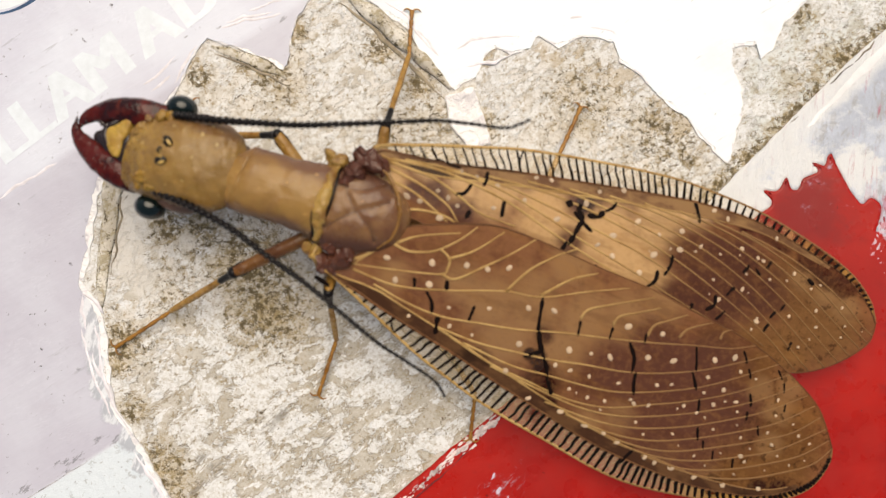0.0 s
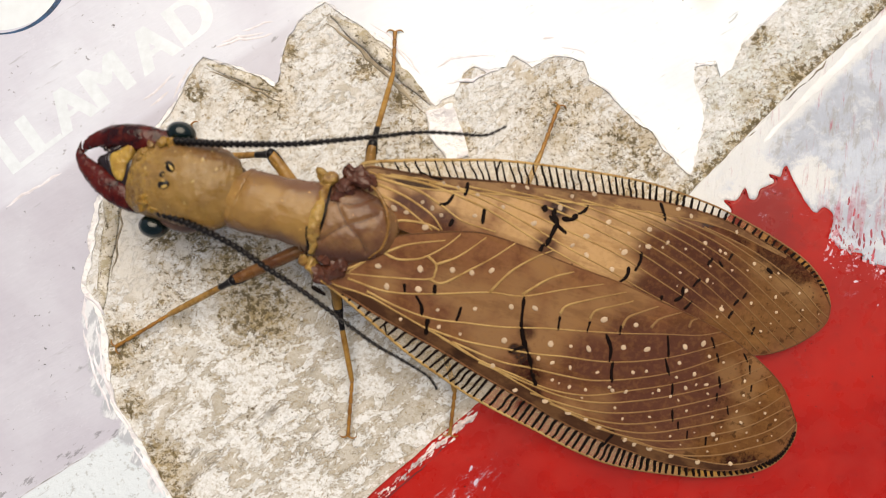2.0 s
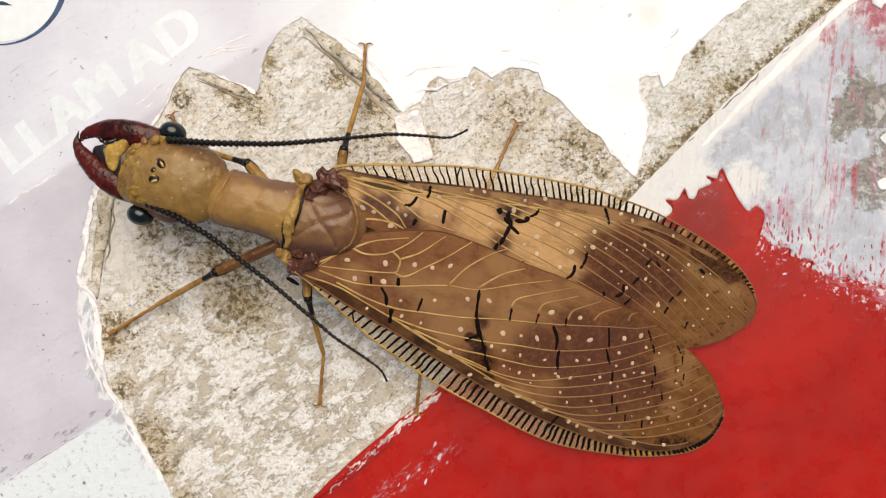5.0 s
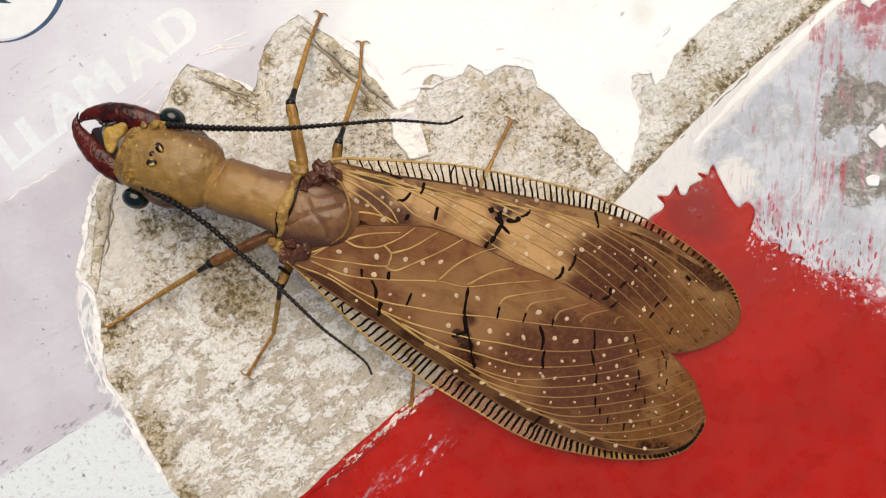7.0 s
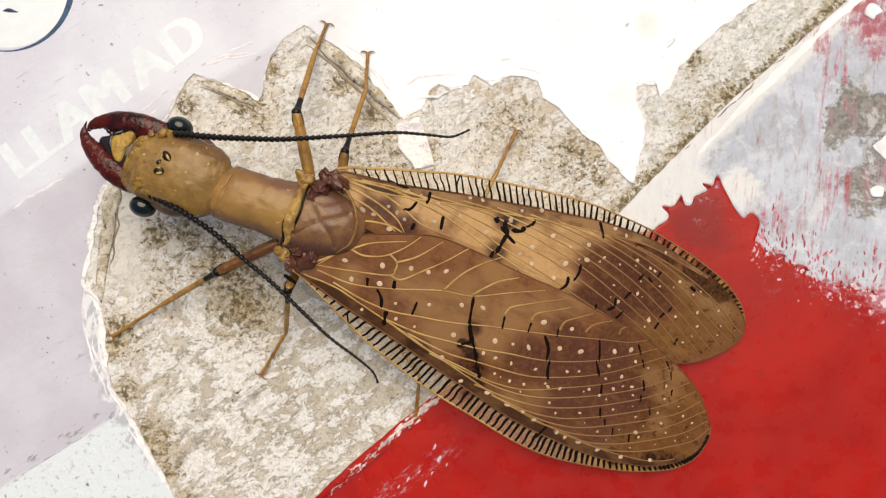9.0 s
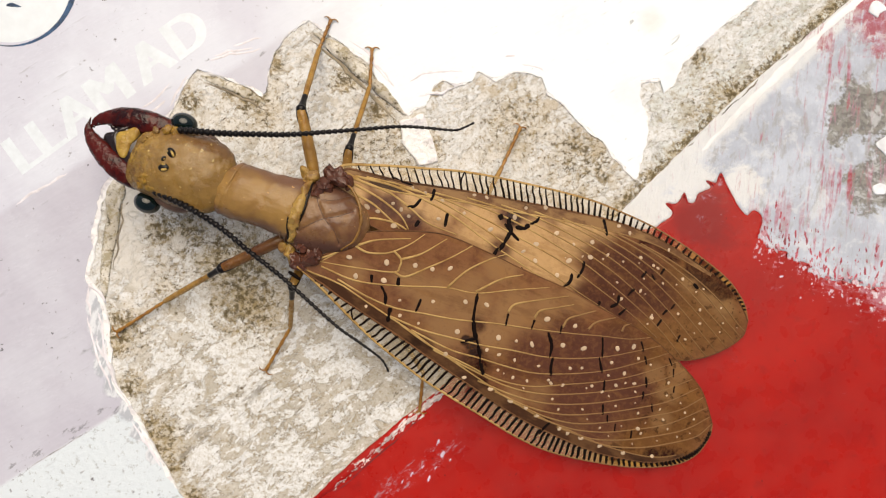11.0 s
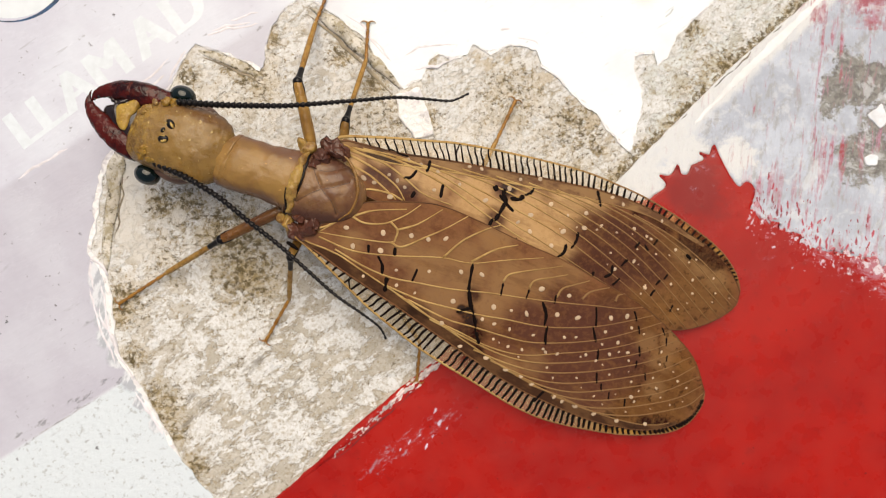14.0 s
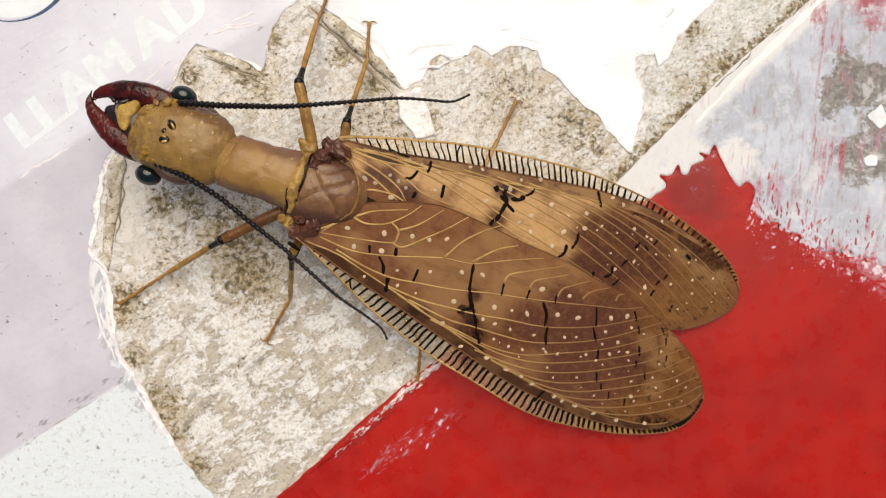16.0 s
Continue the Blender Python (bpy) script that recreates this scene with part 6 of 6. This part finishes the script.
# legs: thigh, shin and foot, bent at their joints
def segment(p, q, up=(0, 0, 1)):
    """The pose of a limb that points from p to q."""
    x = (Vector(q) - Vector(p)).normalized()
    y = Vector(up).cross(x)
    y = y.normalized() if y.length > 1e-4 else Vector((0, 1, 0))
    m = Matrix((x, y, x.cross(y))).transposed().to_4x4()
    m.translation = Vector(p) * MM
    return m


LEGS = {}


def leg(key, hip, knee, ankle, toe, stout=1.0, thigh=None):
    hip, knee, ankle, toe = (Vector(p) for p in (hip, knee, ankle, toe))
    a, b, c = (knee - hip).length, (ankle - knee).length, (toe - ankle).length
    femur = part("femur", loft(bmesh.new(), [(-0.3, 0, 0, 0.5 * stout, 0.5 * stout), (a * 0.2, 0, 0, 0.72 * stout, 0.72 * stout), (a * 0.6, 0, 0, 0.68 * stout, 0.7 * stout), (a * 0.95, 0, 0, 0.6 * stout, 0.62 * stout), (a + 0.15, 0, 0, 0.4 * stout, 0.4 * stout)], 12, 4), thigh or LEG, fly, "brown thigh" if thigh else "amber thigh")
    for side in (1, -1):
        part("knee_edge", loft(bmesh.new(), [(a - 1.7, side * 0.62 * stout, 0.1, 0.03, 0.04), (a - 0.9, side * 0.58 * stout, 0.2, 0.12, 0.12), (a - 0.1, side * 0.42 * stout, 0.2, 0.16, 0.16), (a + 0.3, side * 0.2 * stout, 0.1, 0.08, 0.08)], 8, 4), BLACK, femur, "black edge of the knee")
    d = min(2.6, b * 0.4)
    bm = loft(bmesh.new(), [(-0.45, 0, 0, 0.45 * stout, 0.45 * stout), (0, 0, 0.05, 0.62 * stout, 0.6 * stout), (0.4, 0, 0, 0.5 * stout, 0.5 * stout), (d * 0.6, 0, 0, 0.36 * stout, 0.4 * stout), (d, 0, 0, 0.36 * stout, 0.36 * stout)], 12, 4)
    tibia = part("tibia", loft(bmesh.new(), [(0.2, 0, 0, 0.3 * stout, 0.3 * stout), (b * 0.45, 0, 0, 0.37 * stout, 0.36 * stout), (b * 0.9, 0, 0, 0.34 * stout, 0.33 * stout), (b + 0.1, 0, 0, 0.28 * stout, 0.26 * stout)], 12, 4), LEG, fly, "slender amber shin")
    part("knee", bm, BLACK, tibia, "black knee joint")
    bm = bmesh.new()
    for k in range(5):
        f, g = c * k / 5, c * (k + 1) / 5
        loft(bm, [(f, 0, 0, 0.17, 0.17), (f + 0.25 * (g - f), 0, 0, 0.22, 0.21), (g - 0.12, 0, -0.03, 0.28, 0.24), (g, 0, 0, 0.17, 0.16)], 10, 3)
    tarsus = part("tarsus", bm, FOOT, fly, "jointed foot")
    for side in (1, -1):
        part("claw", loft(bmesh.new(), [(c - 0.05, 0, 0, 0.14, 0.14), (c + 0.18, side * 0.45, 0.1, 0.12, 0.12), (c + 0.2, side * 0.85, 0, 0.09, 0.09), (c + 0.02, side * 1.15, -0.2, 0.02, 0.02)], 6, 3), FOOT, tarsus, "curved claw")
    LEGS[key] = (femur, tibia, tarsus, hip - ORIGIN, knee - ORIGIN, ankle, toe, a, b, c)


leg("front_right", (-17.9, 9.7, 7.5), (-19.7, 18.6, 8.5), (-18.6, 28.6, 1.2), (-17.0, 33.1, 0.5), 1.15)
leg("middle_right", (-13.9, 8.8, 7.5), (-13.1, 13.4, 8.5), (-11.1, 23.3, 1.6), (-10.9, 29.0, 0.5))
leg("hind_right", (-6.5, 3.5, 5.5), (1.3, -1.3, 3.8), (7.7, 11.3, 2.2), (10.6, 17.3, 0.5))
leg("front_left", (-20.8, 1.9, 7.5), (-30.6, -2.8, 7.2), (-40.7, -7.8, 1.4), (-48.1, -12.4, 0.5), 1.15, BROWNLEG)
leg("middle_left", (-19.4, -0.8, 5.0), (-20.6, -5.1, 9.0), (-22.4, -11.4, 1.8), (-26.3, -17.8, 0.5))
leg("hind_left", (-16.7, 1.2, 5.5), (-6.6, -12.4, 3.4), (-3.3, -18.0, 2.2), (-3.9, -24.0, 0.5))


# ---- how the insect moves ----
BODY = [
    (0, -17.06, 4.20, 0.29, 1.49, -1.81, 0.89),
    (0.5, -16.86, 4.01, 0.59, 1.13, -1.42, 1.45),
    (1, -16.68, 4.07, 0.19, 1.85, -1.50, 1.86),
    (1.5, -16.70, 3.77, 0.30, 1.14, -1.02, 2.18),
    (2, -16.51, 3.64, 0.10, 2.02, -0.91, 3.49),
    (2.5, -16.44, 3.40, 0.40, 3.35, -0.70, 3.93),
    (3, -16.52, 3.32, 0.16, 2.43, -0.17, 3.70),
    (3.5, -16.54, 3.09, -0.45, 1.12, -0.62, 3.32),
    (4, -16.39, 3.41, -0.04, 2.55, -0.40, 3.40),
    (4.2, -16.39, 3.41, -0.04, 2.55, -0.40, 3.40),
    (6.3, -17.04, 4.06, -0.21, 1.27, -0.71, 0.23),
    (6.5, -17.04, 4.06, -0.21, 1.27, -0.71, 0.23),
    (7, -17.01, 3.98, 0.04, 0.83, -0.16, 0.12),
    (7.5, -17.12, 3.93, -0.05, 0.15, -0.04, 0.16),
    (8, -17.10, 4.01, -0.13, 0.44, -0.20, -0.01),
    (8.5, -17.05, 4.01, 0.04, 0.16, 0.11, -0.04),
    (9, -17.00, 4.00, 0.00, 0.00, -0.00, 0.00),
    (11.5, -17.04, 3.96, 0.02, -0.07, -0.11, -0.03),
    (12, -17.01, 3.96, 0.00, -0.32, -0.17, -0.10),
    (12.5, -17.04, 3.99, 0.01, -0.14, -0.16, -0.09),
    (13, -17.04, 3.99, 0.03, -0.12, -0.10, -0.09),
    (13.5, -17.05, 3.98, 0.02, -0.37, -0.08, -0.07),
    (14, -17.03, 3.97, -0.05, -0.35, -0.07, -0.08),
    (14.5, -17.03, 3.97, 0.04, -0.14, -0.12, -0.07),
    (15, -17.03, 3.99, -0.01, -0.13, -0.07, -0.13),
    (15.5, -17.05, 3.93, -0.03, -0.48, -0.10, -0.07),
    (16, -17.07, 3.98, -0.04, -0.05, 0.01, -0.09),
]
NOD = [
    (0, -3.14, -2.26, 5.53),
    (0.5, -3.17, -2.44, 6.07),
    (1, -2.19, -1.59, 5.06),
    (1.5, -1.60, -3.03, 4.73),
    (2, -1.38, -1.80, 3.83),
    (2.5, -0.89, -2.41, 2.56),
    (3, -0.90, -1.23, 2.66),
    (3.5, -0.10, 0.40, 3.30),
    (4, -0.40, -1.18, 2.52),
    (6.5, -0.43, 1.39, -1.73),
    (7, -0.55, 0.78, -0.34),
    (7.5, -0.23, 0.04, -0.40),
    (8, -0.45, -0.53, -0.30),
    (8.5, -0.22, -0.51, -0.05),
    (9, 0.00, 0.00, 0.00),
    (16, 0.00, 0.00, 0.00),
]
SWAY_UPPER = [(0, -9.2), (0.5, -8.9), (1, -8.4), (1.5, -7.6), (2, -6.4), (2.5, -5.4), (3, -5.2), (3.5, -5.0), (4.2, -4.6), (6.3, 2.5), (6.5, 2.3), (7, 1.1), (8, 0.4), (9, 0), (11.5, 0.9), (16, 0.9)]
SWAY_LOWER = [(0, -1.5), (0.5, -1.0), (1.5, 0), (4.2, 0), (6.3, 0), (9, 0), (11.5, 2.2), (16, 2.2)]
STEPS = {}
STEPS["front_right"] = [(0, -38.3, 18, 0.6), (1, -38.2, 17.5, 0.6), (2, -38, 16.8, 0.6), (2.5, -38.2, 17.2, 0.6), (3, -37.4, 15.6, 0.6), (3.4, -37, 15, 0.6), (3.5, -36.4, 19.6, 3), (3.6, -27.8, 33.4, 6), (3.7, -26.2, 31.7, 6), (3.8, -25.5, 28.9, 5.5), (3.9, -25.3, 26.8, 5), (4.0, -25.3, 25.8, 5), (4.1, -24.7, 22.1, 5), (4.2, -37.8, 18.2, 5), (4.6, -39, 19.5, 0.6), (5.5, -38.5, 18.5, 0.6), (5.7, -27, 31, 6), (5.9, -16.9, 33.2, 0.5), (6.3, -16.9, 33.2, 0.5), (16, -16.9, 33.2, 0.5)]
STEPS["middle_left"] = [(0, -22.8, -18.4, 0.5), (0.8, -22.9, -18.5, 0.5), (1.4, -22.3, -18.3, 0.5), (1.5, -20.1, -20.4, 1.2), (2, -17.3, -24.4, 0.5), (2.5, -17.4, -23.3, 0.5), (2.65, -21, -23.4, 1.5), (2.8, -25.3, -22.3, 0.5), (3, -25.5, -21.3, 0.5), (3.2, -23.4, -21.8, 1.4), (3.3, -17.3, -24, 0.5), (3.5, -17.5, -23.9, 0.5), (4.2, -17.2, -24.2, 0.5), (5.2, -18, -22.3, 0.5), (6.3, -18.7, -20.3, 0.5), (6.5, -18.5, -19.8, 0.5), (6.6, -20, -20.6, 1.2), (6.7, -28, -20.4, 0.5), (6.9, -27.8, -19.5, 0.5), (7.5, -27.4, -18.8, 0.5), (9, -26.4, -18, 0.5), (16, -26.4, -18, 0.5)]
STEPS["hind_right"] = [(0, 9.8, 17, 0.5), (1.5, 9.9, 15.6, 0.5), (2, 10.5, 19, 1.0), (2.5, 11.2, 22.5, 0.5), (3, 14, 15, 1.0), (3.3, 16.8, 12.2, 0.6), (3.5, 15.8, 11.6, 0.6), (3.6, 15, 10.8, 1.0), (3.7, 9.8, 14.6, 1.5), (3.8, 9.7, 16.2, 1.8), (3.9, 7.4, 20, 1.8), (4, 11.1, 19.8, 0.9), (4.1, 11, 18.6, 0.5), (4.2, 10.8, 17.7, 0.5), (16, 10.8, 17.6, 0.5)]


def motions():
    body = [(t, pose(x * MM, y * MM, z * MM, rx, ry, rz)) for t, x, y, z, rx, ry, rz in BODY]
    walk(fly, body)
    offset = (NECK - ORIGIN) * MM
    walk(head, [(t, pose(offset.x, offset.y, offset.z, rx, ry, rz)) for t, rx, ry, rz in NOD])
    for (ob, base), rows in zip(ANTENNAE, (SWAY_UPPER, SWAY_LOWER)):
        walk(ob, [(t, pose(base.x * MM, base.y * MM, base.z * MM, 0, 0, rz)) for t, rz in rows])
    times = sorted({0.1 * k for k in range(0, 161)} - {0.1 * k for k in range(74, 160) if k % 5})

    def body_at(t):
        for (t0, m0), (t1, m1) in zip(body, body[1:]):
            if t0 <= t <= t1 + 1e-6:
                return m0.lerp(m1, (t - t0) / (t1 - t0))
        return body[-1][1]

    for key, (femur, tibia, tarsus, hip0, knee0, ankle0, toe0, a, b, c) in LEGS.items():
        rows = STEPS.get(key)
        flat = (ankle0 - toe0)
        base = math.atan2(*(toe0 - (hip0 + ORIGIN)).yx)
        pole0 = knee0 + ORIGIN - (hip0 + ORIGIN).lerp(ankle0, 0.5)
        out = ([], [], [])
        for t in times:
            m = body_at(t)
            toe = toe0.copy()
            if rows:
                toe = Vector([np.interp(t, [r[0] for r in rows], [r[k] for r in rows]) for k in (1, 2, 3)])
            hip = m @ (hip0 * MM) / MM
            swing = math.atan2(*(toe - hip).yx) - base
            turn = Matrix.Rotation(swing, 3, "Z")
            fold = min(1.0, max(0.0, (math.degrees(swing) - 35) / 30)) if key == "front_right" else 0.0
            hip = hip + Vector((-2.2, -4.5, 0)) * fold
            ankle = toe + (turn @ flat).lerp(Vector((1.9, -4.3, 0.9)), fold)
            reach = ankle - hip
            d = min(max(reach.length, abs(a - b) + 0.1), a + b - 0.02)
            way = reach.normalized()
            toe, ankle = toe + way * (d - reach.length), hip + way * d
            up = turn @ pole0
            if key == "front_right":
                up = (up + Vector((0.6, 4.5, 2.5)) * min(1.0, max(0.0, math.degrees(swing) / 50))).lerp(Vector((2.5, 6, 4)), fold)
            up = (up - way * up.dot(way)).normalized()
            f = (a * a - b * b + d * d) / (2 * d)
            knee = hip + way * f + up * math.sqrt(max(a * a - f * f, 0.0))
            back = m.inverted()
            for rows_out, p, q in zip(out, (hip, knee, ankle), (knee, ankle, toe)):
                rows_out.append((t, back @ segment(p, q)))
        for piece, rows_out in zip((femur, tibia, tarsus), out):
            walk(piece, rows_out)


motions()
